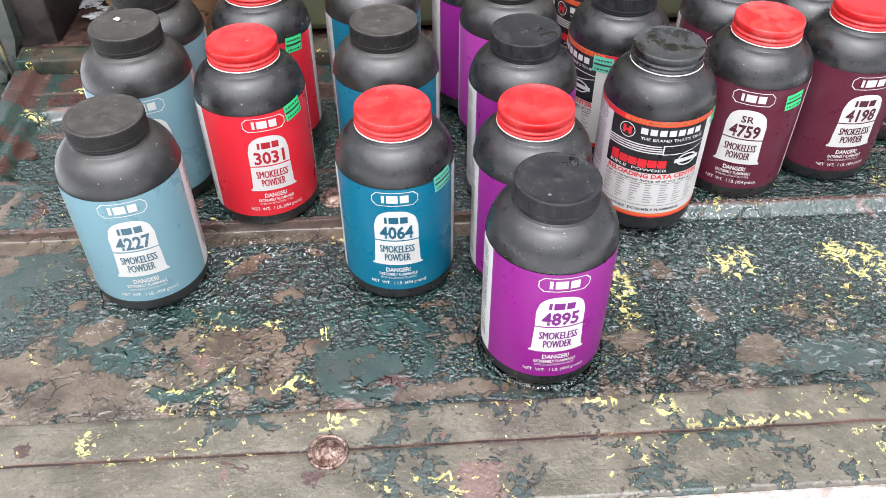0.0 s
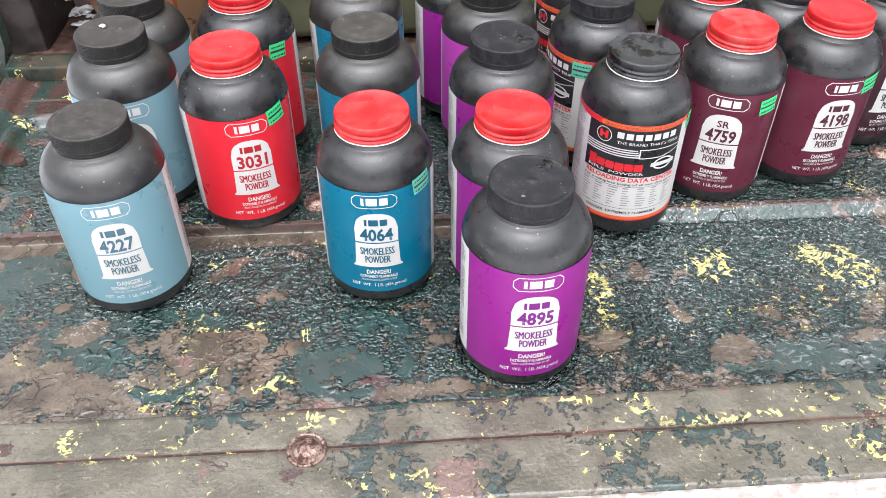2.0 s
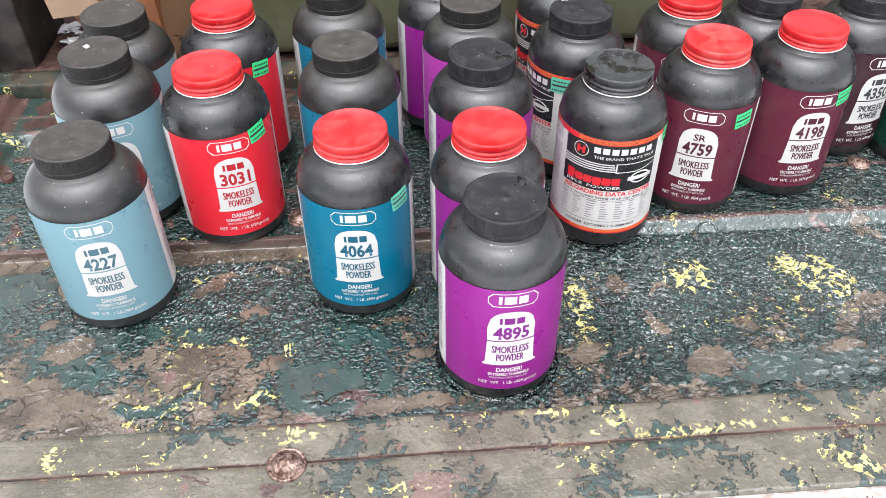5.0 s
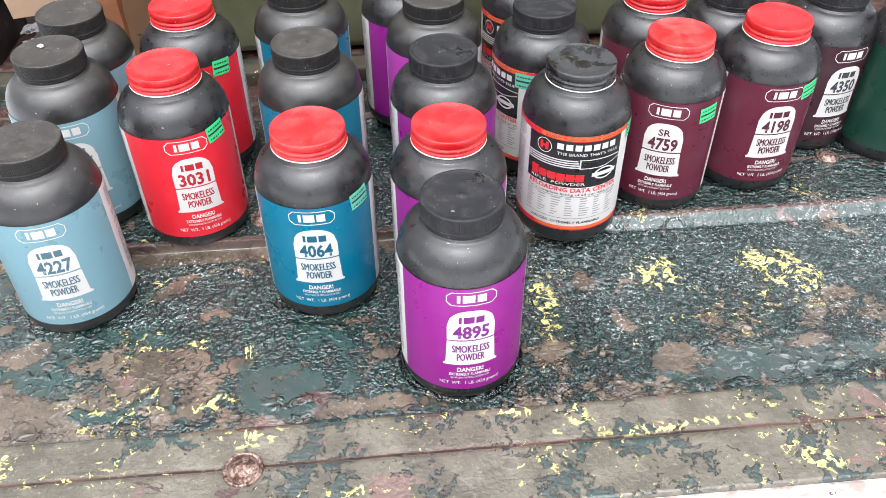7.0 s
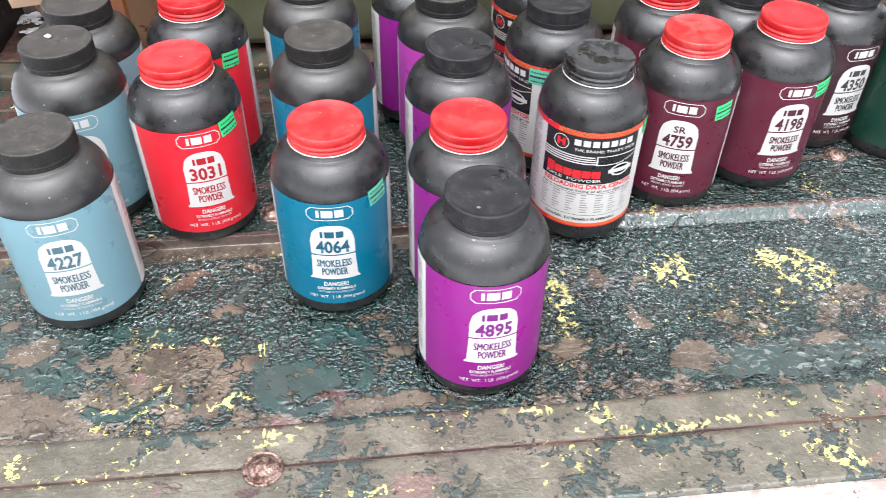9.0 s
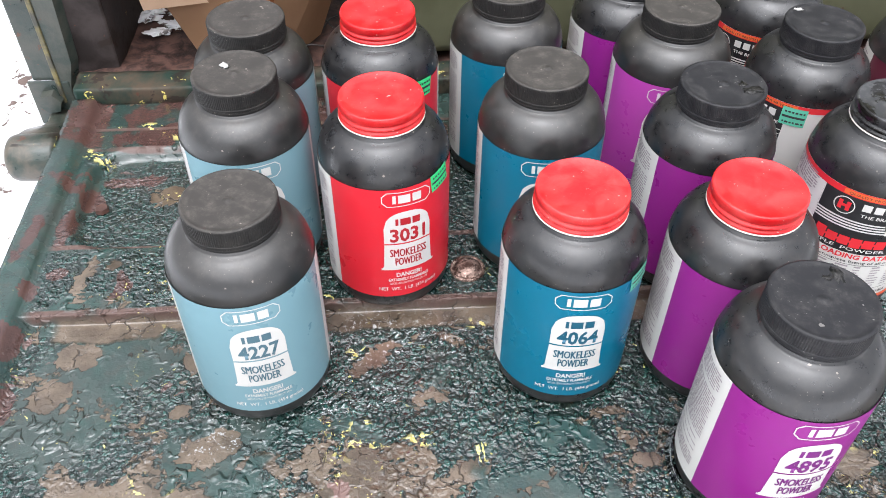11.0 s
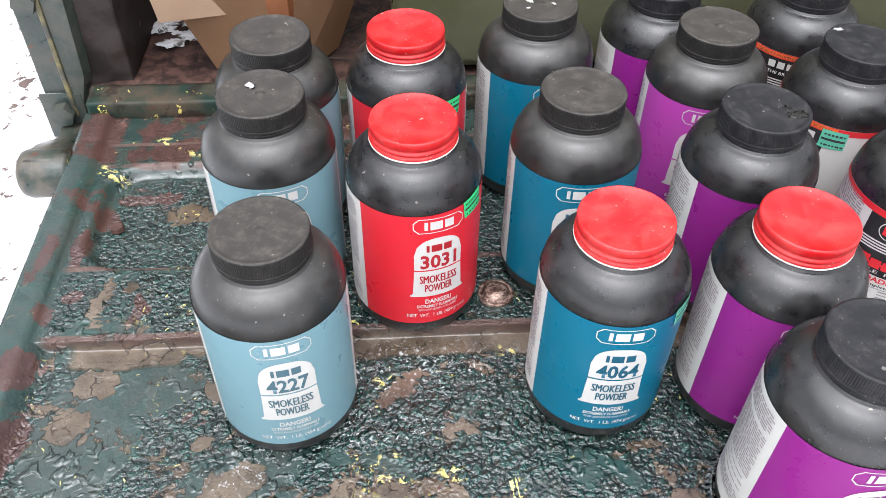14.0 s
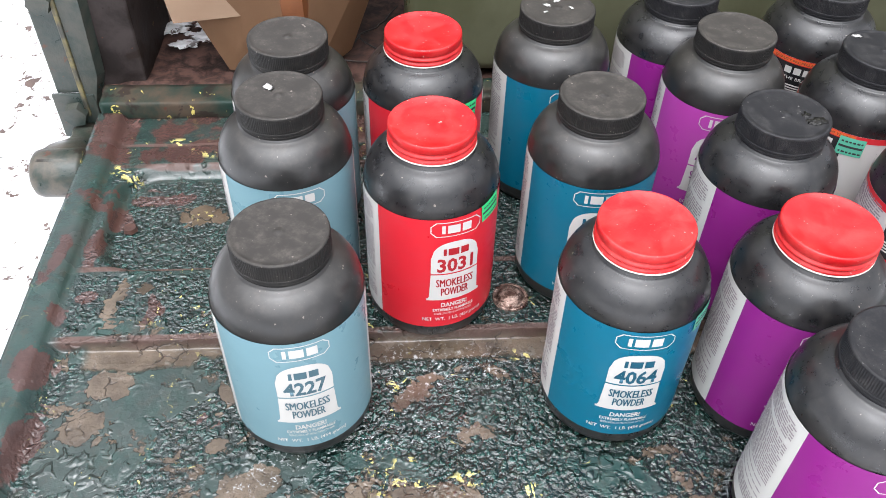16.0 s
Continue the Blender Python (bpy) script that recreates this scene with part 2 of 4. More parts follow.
    brown = k.mix(k.step(k.noise(240, 4, 0.7, 1.2), 0.58, 0.66, 0, 0.55), brown, (0.05, 0.035, 0.025))
    brown = k.mix(k.math("MULTIPLY", crack, 0.75), brown, (0.025, 0.017, 0.012))
    brown = k.mix(k.step(grit, 0.55, 0.75, 0, 0.35), brown, (0.06, 0.045, 0.03))
    brown = k.mix(k.math("MULTIPLY", strip, 0.65), brown, k.mix(k.step(k.noise(35, 4, 0.6, shift=(5, 1, 4)), 0.4, 0.65), (0.088, 0.084, 0.060), (0.165, 0.153, 0.116)))
    rust = k.mix(k.noise(120, 5, 0.65), (0.025, 0.013, 0.011), (0.105, 0.054, 0.046))
    c = k.mix(bare, green, brown)
    c = k.mix(k.step(k.math("ABSOLUTE", k.math("SUBTRACT", patch, 0.531), 0.0), 0.001, 0.005, 0.75, 0), c, (0.02, 0.015, 0.012))
    rusty = k.noise(26, 5, 0.62, 0.5, shift=(6, 7, 1))
    rust_lean = k.math("ADD", rusty, k.math("ADD", k.math("MULTIPLY", rear, 0.165), k.math("MULTIPLY", rim, 0.03)))
    c = k.mix(k.math("MAXIMUM", k.step(rust_lean, 0.655, 0.665), k.step(k.math("ADD", rusted, k.math("MULTIPLY", k.math("SUBTRACT", mid, 0.5), 0.02)), -0.0004, 0.0004)), c, rust)
    pink = k.math("MULTIPLY", k.step(k.math("ADD", k.noise(24, 4, 0.6, 0.4, shift=(9, 3, 2)), k.math("MULTIPLY", strip, 0.05)), 0.67, 0.69, 0, 0.75), k.math("SUBTRACT", 1.0, rim))
    c = k.mix(pink, c, k.mix(k.noise(140, 4, 0.7), (0.1, 0.05, 0.042), (0.22, 0.13, 0.115)))
    # bare rusty metal along the pressed edges
    bared = 0.0
    for line, width in ((0.3557, 0.0046), (0.3216, 0.0018), (0.5390, 0.0036), (0.5995, 0.003), (0.709, 0.003), (0.735, 0.0025)):
        near = k.step(k.math("ABSOLUTE", k.math("SUBTRACT", k.math("ADD", y, k.math("MULTIPLY", wobble, 0.25)), line), 0.0), width * 0.5, width, 1, 0)
        worn = k.math("MULTIPLY", near, k.step(k.noise(30, 4, 0.6, shift=(line * 40, 3, 3)), 0.3, 0.44))
        if line > 0.4:
            worn = k.math("MULTIPLY", worn, k.math("SUBTRACT", 1.0, rim))
        bright = (0.15, 0.095, 0.08) if line > 0.4 else (0.2, 0.105, 0.075)
        c = k.mix(worn, c, k.mix(k.noise(150, 4, 0.7), (0.045, 0.022, 0.016), bright))
        bared = k.math("MAXIMUM", worn, bared)
    # thin, broken, near-black lines along the groove and the rim's inner foot
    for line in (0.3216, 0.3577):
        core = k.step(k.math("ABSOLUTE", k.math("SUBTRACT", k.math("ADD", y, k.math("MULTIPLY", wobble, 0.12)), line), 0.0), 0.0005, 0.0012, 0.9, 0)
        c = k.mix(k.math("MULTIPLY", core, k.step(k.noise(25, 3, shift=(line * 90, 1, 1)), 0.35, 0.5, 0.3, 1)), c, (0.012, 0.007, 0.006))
    c = k.mix(k.math("MULTIPLY", strip, k.step(k.noise(330, 4, 0.75, 0.6, shift=(3, 0, 1)), 0.54, 0.66, 0, 0.5)), c, (0.045, 0.036, 0.026))
    c = k.mix(k.math("MULTIPLY", strip, k.step(k.noise(210, 4, 0.7, 0.9, shift=(0, 4, 1)), 0.58, 0.68, 0, 0.4)), c, (0.26, 0.235, 0.19))
    scratch = k.step(k.noise(38, 4, 0.7, 0.1, stretch=(0.35, 7, 1), shift=(3, 3, 5)), 0.64, 0.68, 0, 0.5)
    c = k.mix(k.math("MULTIPLY", scratch, strip), c, (0.035, 0.026, 0.018))
    # yellow undercoat, in flecks and along the borders of the chips
    border = k.step(k.math("ABSOLUTE", k.math("SUBTRACT", patch, 0.538), 0.0), 0.012, 0.022, 1, 0)
    zone = k.math("ADD", k.noise(15, 3, 0.5, 0, shift=(8, 2, 0)), k.math("MULTIPLY", strip, 0.05))
    fleck = k.noise(150, 3, 0.6, 0.6, shift=(0, 5, 2))
    a = k.math("MULTIPLY", k.math("MULTIPLY", border, k.step(fleck, 0.575, 0.59)), k.step(zone, 0.56, 0.6))
    b = k.math("MULTIPLY", k.step(k.noise(135, 3, 0.62, 0.8, shift=(1, 1, 6)), 0.675, 0.683), k.step(zone, 0.51, 0.57))
    web = k.math("ABSOLUTE", k.math("SUBTRACT", k.noise(60, 3, 0.6, 1.0, shift=(4, 2, 9)), 0.5), 0.0)
    dab = k.math("MULTIPLY", k.step(k.math("ADD", k.math("MULTIPLY", dabs, 6.0), k.math("SUBTRACT", fleck, k.math("MULTIPLY", web, 2.6))), 0.44, 0.46), k.step(dabs, -0.004, 0.0))
    quiet = k.math("SUBTRACT", 1.0, k.math("MULTIPLY", k.math("MAXIMUM", k.math("MAXIMUM", rim, pan), k.math("MULTIPLY", chipped, 0.9)), 0.9))
    c = k.mix(k.math("MAXIMUM", k.math("MULTIPLY", k.math("MAXIMUM", a, b), quiet), dab), c, k.mix(k.noise(90, 3), (0.5, 0.42, 0.11), (0.72, 0.66, 0.26)))
    # frost, and the glints of wet ripples painted in as grey dashes
    cold = k.math("MULTIPLY", k.step(x, 0.05, 0.25), k.math("MULTIPLY", k.step(y, 0.40, 0.47), k.step(y, 0.53, 0.56, 1, 0)))
    frost_zone = k.step(k.math("ADD", k.noise(14, 3, 0.5, 0, shift=(4, 4, 4)), k.math("MULTIPLY", cold, 0.14)), 0.5, 0.64)
    painted_glints = k.math("MULTIPLY", k.math("MULTIPLY", k.step(x, 0.02, 0.12), k.step(k.noise(150, 4, 0.7, 0.8, stretch=(0.8, 1.5, 1), shift=(2, 2, 8)), 0.56, 0.64)), k.step(k.math("ADD", k.noise(9, 2, 0.5, 0, shift=(6, 1, 8)), k.math("MULTIPLY", k.step(x, 0.1, 0.3), 0.09)), 0.52, 0.66))
    crystals = k.math("MULTIPLY", k.step(k.noise(330, 4, 0.75, 0.5, shift=(1, 9, 0)), 0.55, 0.64), k.math("MAXIMUM", k.math("MULTIPLY", frost_zone, k.step(x, 0.0, 0.15, 0.15, 0.8)), k.math("MULTIPLY", k.step(icy, -0.012, 0.006), k.step(mid, 0.38, 0.55))))
    main = k.math("MULTIPLY", k.math("SUBTRACT", 1.0, k.math("MAXIMUM", strip, rear)), k.math("SUBTRACT", 1.0, rim))
    c = k.mix(k.math("MULTIPLY", k.math("MULTIPLY", painted_glints, main), 0.55), c, (0.26, 0.28, 0.28))
    c = k.mix(k.math("MULTIPLY", k.math("MULTIPLY", crystals, main), 0.75), c, (0.6, 0.62, 0.63))
    k.colour(c)
    # relief: crazed paint where it still holds, smooth where it is gone or under water
    drops = k.step(k.noise(120, 2, 0.4, 1.6, stretch=(1, 1.3, 1), shift=(5, 5, 5)), 0.36, 0.62)
    lumpy = k.math("MULTIPLY", k.step(x, 0.05, 0.22, 0.12, 1.0), k.step(k.noise(9, 2, 0.5, shift=(3, 1, 7)), 0.35, 0.55, 0.5, 1.0))
    kept = k.math("SUBTRACT", 1.0, k.math("MAXIMUM", k.math("MULTIPLY", chipped, 0.9), k.math("MULTIPLY", bare, 0.4)))
    relief = k.math("MULTIPLY", k.math("MULTIPLY", crazed, k.math("MULTIPLY", k.math("MAXIMUM", craze, k.math("MULTIPLY", strip, 0.22)), 0.33)), kept)
    relief = k.math("ADD", relief, k.math("MULTIPLY", k.math("MULTIPLY", drops, lumpy), k.math("MAXIMUM", k.math("MULTIPLY", k.math("MULTIPLY", craze, kept), 0.5), 0.012)))
    relief = k.math("ADD", relief, k.math("MULTIPLY", k.math("MULTIPLY", k.math("MULTIPLY", blister, kept), k.math("SUBTRACT", 1.0, k.math("MAXIMUM", edge, k.math("MAXIMUM", pan, rear)))), 0.3))
    relief = k.math("ADD", relief, k.math("ADD", k.math("MULTIPLY", bare, -0.22), k.math("MULTIPLY", k.math("MULTIPLY", crack, bare), -0.12)))
    relief = k.math("ADD", relief, k.math("ADD", k.math("MULTIPLY", k.noise(600, 3), 0.045), k.math("MULTIPLY", k.noise(60, 3, 0.55, 0.6, shift=(1, 2, 3)), k.math("ADD", k.math("MULTIPLY", craze, 0.07), 0.05))))
    relief = k.math("ADD", relief, k.math("MULTIPLY", k.math("MULTIPLY", strip, k.noise(170, 4, 0.7, 0.5, shift=(6, 2, 2))), 0.10))
    skin = k.bump(relief, 1.0, 0.005)
    k.l.new(skin, k.b.inputs["Coat Normal"])
    k.rough(k.math("ADD", k.step(k.noise(50, 3), 0.35, 0.65, 0.14, 0.3), k.math("MULTIPLY", bared, 0.35)))
    k.l.new(k.math("SUBTRACT", 1.0, k.math("MULTIPLY", bared, 0.75)), k.b.inputs["Coat Weight"])
    k.b.inputs["Coat Roughness"].default_value = 0.035
    k.b.inputs["Coat IOR"].default_value = 1.42
    return k.m


def dull_paint(name, base, other, rough=0.5, scale=30, flecks=0.0):
    k = Mat(name, base, rough)
    big = k.noise(scale, 6, 0.62, 0.3)
    chip = k.noise(scale * 2.2, 5, 0.6, 0.4, shift=(5, 2, 1))
    c = k.mix(k.step(big, 0.35, 0.65), base, other)
    c = k.mix(k.step(chip, 0.66, 0.69), c, (0.09, 0.04, 0.025))
    if flecks:
        c = k.mix(k.step(k.noise(34, 4, 0.6, 0.4, shift=(2, 9, 4)), 0.56, 0.6, 0, 0.8), c, (0.02, 0.013, 0.01))
        c = k.mix(k.step(k.noise(85, 4, 0.62, 0.8, shift=(3, 3, 9)), flecks, flecks + 0.01), c, (0.6, 0.5, 0.14))
    k.colour(c)
    k.rough(k.step(big, 0.3, 0.7, rough - 0.15, rough + 0.1))
    k.bump(k.noise(scale * 8, 4), 0.25, 0.001)
    return k.m


PAINT = wet_paint()
GREEN_STEEL = dull_paint("weathered_green_steel", (0.022, 0.036, 0.031), (0.062, 0.064, 0.053), 0.4, 42)
DARK_STEEL = dull_paint("dark_rusty_steel", (0.01, 0.01, 0.01), (0.03, 0.022, 0.018), 0.5)
OLIVE = dull_paint("olive_canvas", (0.08, 0.083, 0.045), (0.13, 0.132, 0.08), 0.42, 8)
CARD = dull_paint("cardboard", (0.27, 0.15, 0.08), (0.34, 0.2, 0.115), 0.75, 9)
CARD_WET = dull_paint("wet_cardboard", (0.16, 0.055, 0.02), (0.24, 0.09, 0.035), 0.4, 14)
BED = dull_paint("grimy_bed_floor", (0.022, 0.013, 0.011), (0.1, 0.056, 0.045), 0.65, 95)
FLAP = dull_paint("pale_cardboard", (0.45, 0.3, 0.2), (0.5, 0.35, 0.24), 0.7, 10)
EDGE = dull_paint("worn_flange_edge", (0.05, 0.05, 0.04), (0.2, 0.165, 0.065), 0.5, 55)
SILL = dull_paint("chipped_sill_paint", (0.010, 0.030, 0.023), (0.075, 0.054, 0.037), 0.62, 30, 0.648)
HINGE = dull_paint("worn_hinge_casting", (0.018, 0.032, 0.026), (0.1, 0.085, 0.066), 0.4, 42, 0.68)
STAINED = dull_paint("stained_inner_post", (0.014, 0.010, 0.009), (0.045, 0.036, 0.034), 0.65, 24, 0.71)
STAINED.node_tree.nodes["Principled BSDF"].inputs["Specular IOR Level"].default_value = 0.2
RUST = dull_paint("rusty_bolt", (0.04, 0.02, 0.016), (0.085, 0.04, 0.03), 0.5, 90)
for cap_paint in (CAP_BLACK, CAP_DUSTY):
    cap_paint.node_tree.nodes["Principled BSDF"].inputs["Specular IOR Level"].default_value = 0.28
SILL.node_tree.nodes["Principled BSDF"].inputs["Specular IOR Level"].default_value = 0.3
BED.node_tree.nodes["Principled BSDF"].inputs["Specular IOR Level"].default_value = 0.15
WOOD = dull_paint("pale_worn_edge", (0.62, 0.59, 0.56), (0.3, 0.24, 0.21), 0.6, 90)


def rivet_metal():
    k = Mat("worn_rivet_metal", (0.3, 0.2, 0.15), 0.3, 0.7)
    worn = k.mix(k.step(k.noise(190, 5, 0.7, 0.4), 0.38, 0.62), (0.07, 0.032, 0.022), (0.42, 0.3, 0.25))
    k.colour(k.mix(k.step(k.noise(520, 3, 0.7), 0.56, 0.64, 0, 0.8), worn, (0.03, 0.018, 0.014)))
    k.rough(k.step(k.noise(260, 4, 0.7), 0.35, 0.65, 0.22, 0.55))
    k.bump(k.noise(420, 4, 0.7), 0.7, 0.0012)
    return k.m


RIVET = rivet_metal()


def snow():
    k = Mat("trodden_snow", (0.85, 0.86, 0.88), 0.7)
    bits = k.noise(22, 5, 0.65, 0.4)
    crumbs = k.math("MAXIMUM", k.step(bits, 0.595, 0.62), k.math("MULTIPLY", k.step(k.noise(75, 4, 0.65, 0.4, shift=(4, 1, 0)), 0.6, 0.63), k.step(k.noise(5, 3, shift=(1, 1, 4)), 0.45, 0.55)))
    k.colour(k.mix(crumbs, (0.86, 0.87, 0.89), k.mix(k.noise(40, 3), (0.05, 0.035, 0.03), (0.16, 0.11, 0.09))))
    k.bump(k.noise(6, 5), 0.6, 0.05)
    return k.m


SNOW = snow()


# mesh helpers
def part(name, bm, material, parent=None, label="", smooth=False):
    """Links a bmesh as one mesh object, under a thing or a part."""
    me = bpy.data.meshes.new(name)
    bm.normal_update()
    bm.to_mesh(me)
    bm.free()
    me.materials.append(material)
    if smooth:
        me.shade_smooth()
    ob = new(name, me)
    ob.parent = parent
    if label:
        ob["label"] = label
    return ob


def share(name, mesh, parent, label=""):
    ob = new(name, mesh)
    ob.parent = parent
    if label:
        ob["label"] = label
    return ob


def thing(name, at, turn, label, category, group="", kind=""):
    ob = new(name)
    ob.matrix_world = pose(*at, 0, 0, turn)
    return tagged(ob, label, category, group, kind)


def lathe(bm, profile, segs=56, knurl=(), slim=1.0):
    """Turns (radius, height) pairs round z. knurl: rings whose radius is ribbed."""
    rings = []
    for i, (r, z) in enumerate(profile):
        r *= slim
        if r < 1e-6:
            rings.append([bm.verts.new((0, 0, z))])
            continue
        ring = []
        for j in range(segs):
            a = 2 * math.pi * j / segs
            q = r - (0.0002 if i in knurl and j % 2 else 0.0)
            ring.append(bm.verts.new((q * math.cos(a), q * math.sin(a), z)))
        rings.append(ring)
    for a, b in zip(rings, rings[1:]):
        for j in range(segs):
            k = (j + 1) % segs
            if len(a) == 1 and len(b) == 1:
                continue
            if len(a) == 1:
                bm.faces.new((a[0], b[j], b[k])[::-1])
            elif len(b) == 1:
                bm.faces.new((a[j], a[k], b[0]))
            else:
                bm.faces.new((a[j], a[k], b[k], b[j]))
    bmesh.ops.recalc_face_normals(bm, faces=bm.faces)
    return bm


def box(bm, lo, hi, bevel=0.0):
    res = bmesh.ops.create_cube(bm, size=1.0)
    size, mid = [b - a for a, b in zip(lo, hi)], [(a + b) / 2 for a, b in zip(lo, hi)]
    for v in res["verts"]:
        v.co = Vector([c * s + m for c, s, m in zip(v.co, size, mid)])
    if bevel:
        edges = {e for v in res["verts"] for e in v.link_edges}
        bmesh.ops.bevel(bm, geom=list(edges), offset=bevel, segments=2, affect="EDGES", profile=0.5)
    return bm


# the powder bottles: 137 mm high, 82 mm across
R = 0.0390
SLIM = 0.964
HALF = radians(70)


def onto(u, z, lift=0.0):
    """The place on the bottle's wall u metres round from the label's middle, at height z."""
    a = u / R
    return ((R + lift) * math.sin(a), -(R + lift) * math.cos(a), z)


def bar(bm, u0, u1, z0, z1, lift):
    n = max(1, math.ceil((u1 - u0) / 0.0025))
    low = [bm.verts.new(onto(u0 + (u1 - u0) * i / n, z0, lift)) for i in range(n + 1)]
    high = [bm.verts.new(onto(u0 + (u1 - u0) * i / n, z1, lift)) for i in range(n + 1)]
    for i in range(n):
        bm.faces.new((low[i], low[i + 1], high[i + 1], high[i]))


def band(bm, outline_low, outline_high, lift):
    """A strip between two rows of (u, z)."""
    a = [bm.verts.new(onto(u, z, lift)) for u, z in outline_low]
    b = [bm.verts.new(onto(u, z, lift)) for u, z in outline_high]
    for i in range(len(a) - 1):
        bm.faces.new((a[i], a[i + 1], b[i + 1], b[i]))


GLYPHS = {}


def letters(bm, text, u, z, height, lift, width=None, bold=0.0):
    """Lettering centred at u, with its base line at z; width: stretched to that length."""
    key = (text, bold)
    if key not in GLYPHS:
        cu = bpy.data.curves.new("text", "FONT")
        cu.body, cu.size, cu.resolution_u, cu.offset = text, 1.0, 2, bold
        ob = new("text", cu)
        ev = ob.evaluated_get(bpy.context.evaluated_depsgraph_get())
        me = ev.to_mesh()
        GLYPHS[key] = ([tuple(v.co) for v in me.vertices], [tuple(p.vertices) for p in me.polygons])
        ev.to_mesh_clear()
        bpy.data.objects.remove(ob)
        bpy.data.curves.remove(cu)
    verts, faces = GLYPHS[key]
    x0, x1 = min(v[0] for v in verts), max(v[0] for v in verts)
    s = height / 0.73
    sx = width / (x1 - x0) if width else s
    made = [bm.verts.new(onto(u + (v[0] - (x0 + x1) / 2) * sx, z + v[1] * s, lift)) for v in verts]
    for f in faces:
        try:
            bm.faces.new([made[i] for i in f])
        except ValueError:
            pass


def mark(bm, u, z, height, lift):
    """The maker's mark: three plain blocks."""
    for a, b in ((-1.45, -1.12), (-0.9, 0.3), (0.52, 1.45)):
        bar(bm, u + a * height, u + b * height, z, z + height, lift)


def keep(bm, name, material, smooth=True):
    me = bpy.data.meshes.new(name)
    bmesh.ops.recalc_face_normals(bm, faces=bm.faces) if name in ("body",) else None
    bm.normal_update()
    bm.to_mesh(me)
    bm.free()
    me.materials.append(material)
    if smooth:
        me.shade_smooth()
    if name == "cap":
        for p in me.polygons:
            p.use_smooth = material in (RED_CAP, CAP_ENAMEL) or abs(p.normal.z) > 0.25
    return me


def body_mesh(material):
    prof = [(0, 0.003), (0.028, 0.003), (0.032, 0.0), (0.0365, 0.0), (0.0385, 0.001), (0.0398, 0.0035), (0.0403, 0.007), (0.0404, 0.011),
            (0.0404, 0.060), (0.0404, 0.0965), (0.0403, 0.1), (0.0399, 0.1035), (0.0391, 0.107), (0.0378, 0.1104), (0.0359, 0.1138), (0.0334, 0.1168), (0.0305, 0.1192),
            (0.0278, 0.1206), (0.0260, 0.1212), (0.0252, 0.1218), (0.0250, 0.1226), (0.0241, 0.123), (0.024, 0.13)]
    return keep(lathe(bmesh.new(), prof, 72, slim=SLIM), "body", material)


def black_cap_mesh(material):
    prof = [(0.0236, 0.1233), (0.0248, 0.1232), (0.0250, 0.1236), (0.0250, 0.1246), (0.0245, 0.1249), (0.0245, 0.1253), (0.0253, 0.1255), (0.0257, 0.1259), (0.0257, 0.1272), (0.0254, 0.1275), (0.0255, 0.1345), (0.0256, 0.1362),
            (0.0253, 0.1371), (0.0243, 0.1376), (0.0237, 0.1376), (0.0233, 0.1373), (0.021, 0.1372), (0.004, 0.1371), (0.0022, 0.1371), (0.0018, 0.1375), (0, 0.1375)]
    return keep(lathe(bmesh.new(), prof, 260, knurl=(9, 10, 11), slim=SLIM), "cap", material)


def metal_cap_mesh(material):
    prof = [(0.0242, 0.1256), (0.0252, 0.1258), (0.0257, 0.1262), (0.0258, 0.1267), (0.0255, 0.1273), (0.0246, 0.1279), (0.0245, 0.1284), (0.0252, 0.1289), (0.0256, 0.1294), (0.0256, 0.1299), (0.0251, 0.1305),
            (0.0244, 0.1311), (0.0243, 0.1316), (0.0249, 0.1321), (0.0253, 0.1327), (0.0253, 0.1357), (0.0251, 0.1366), (0.0245, 0.1371), (0.0239, 0.137), (0.0233, 0.1365), (0.0125, 0.1363), (0, 0.1363)]
    return keep(lathe(bmesh.new(), prof, 96, slim=SLIM), "cap", material)


def cap_rim_mesh():
    prof = [(0.0242, 0.1251), (0.0254, 0.1250), (0.0259, 0.1252), (0.0259, 0.1255), (0.0254, 0.1258), (0.0246, 0.1258)]
    return keep(lathe(bmesh.new(), prof, 72, slim=SLIM), "rim", RIM_WHITE)


BODIES = {"black": body_mesh(BLACK), "dusty": body_mesh(BLACK_DUSTY), "red": body_mesh(BLACK), "enamel": body_mesh(BLACK)}
CAPS = {"black": black_cap_mesh(CAP_BLACK), "dusty": black_cap_mesh(CAP_DUSTY), "red": metal_cap_mesh(RED_CAP), "enamel": metal_cap_mesh(CAP_ENAMEL)}
RIM = cap_rim_mesh()
LOW, TOP = 0.0115, 0.0998


def panel_mesh(material, a0, a1, lift, z0=LOW, z1=TOP, name="label"):
    bm = bmesh.new()
    bar(bm, a0 * R, a1 * R, z0, z1, lift)
    return keep(bm, name, material)


def back_print(u0, u1, seed):
    """A column of small print on the white back of a label, too small to read."""
    bm, rng = bmesh.new(), random.Random(seed)
    z = 0.095
    while z > 0.02:
        u = u0
        while u < u1 - 0.002:
            w = min(rng.uniform(0.002, 0.0075), u1 - u)
            bar(bm, u, u + w, z, z + 0.0009, 0.0006)
            u += w + 0.0009
        z -= 0.0019 if rng.random() > 0.12 else 0.0045
    return keep(bm, "small_print", GREY_INK)


BACK = panel_mesh(WHITE, HALF, 2 * math.pi - HALF, 0.0003, name="back_label")
BACK_PRINT = [back_print(HALF * R + 0.006, HALF * R + 0.034, 5), back_print((2 * math.pi - HALF) * R - 0.040, (2 * math.pi - HALF) * R - 0.005, 6)]


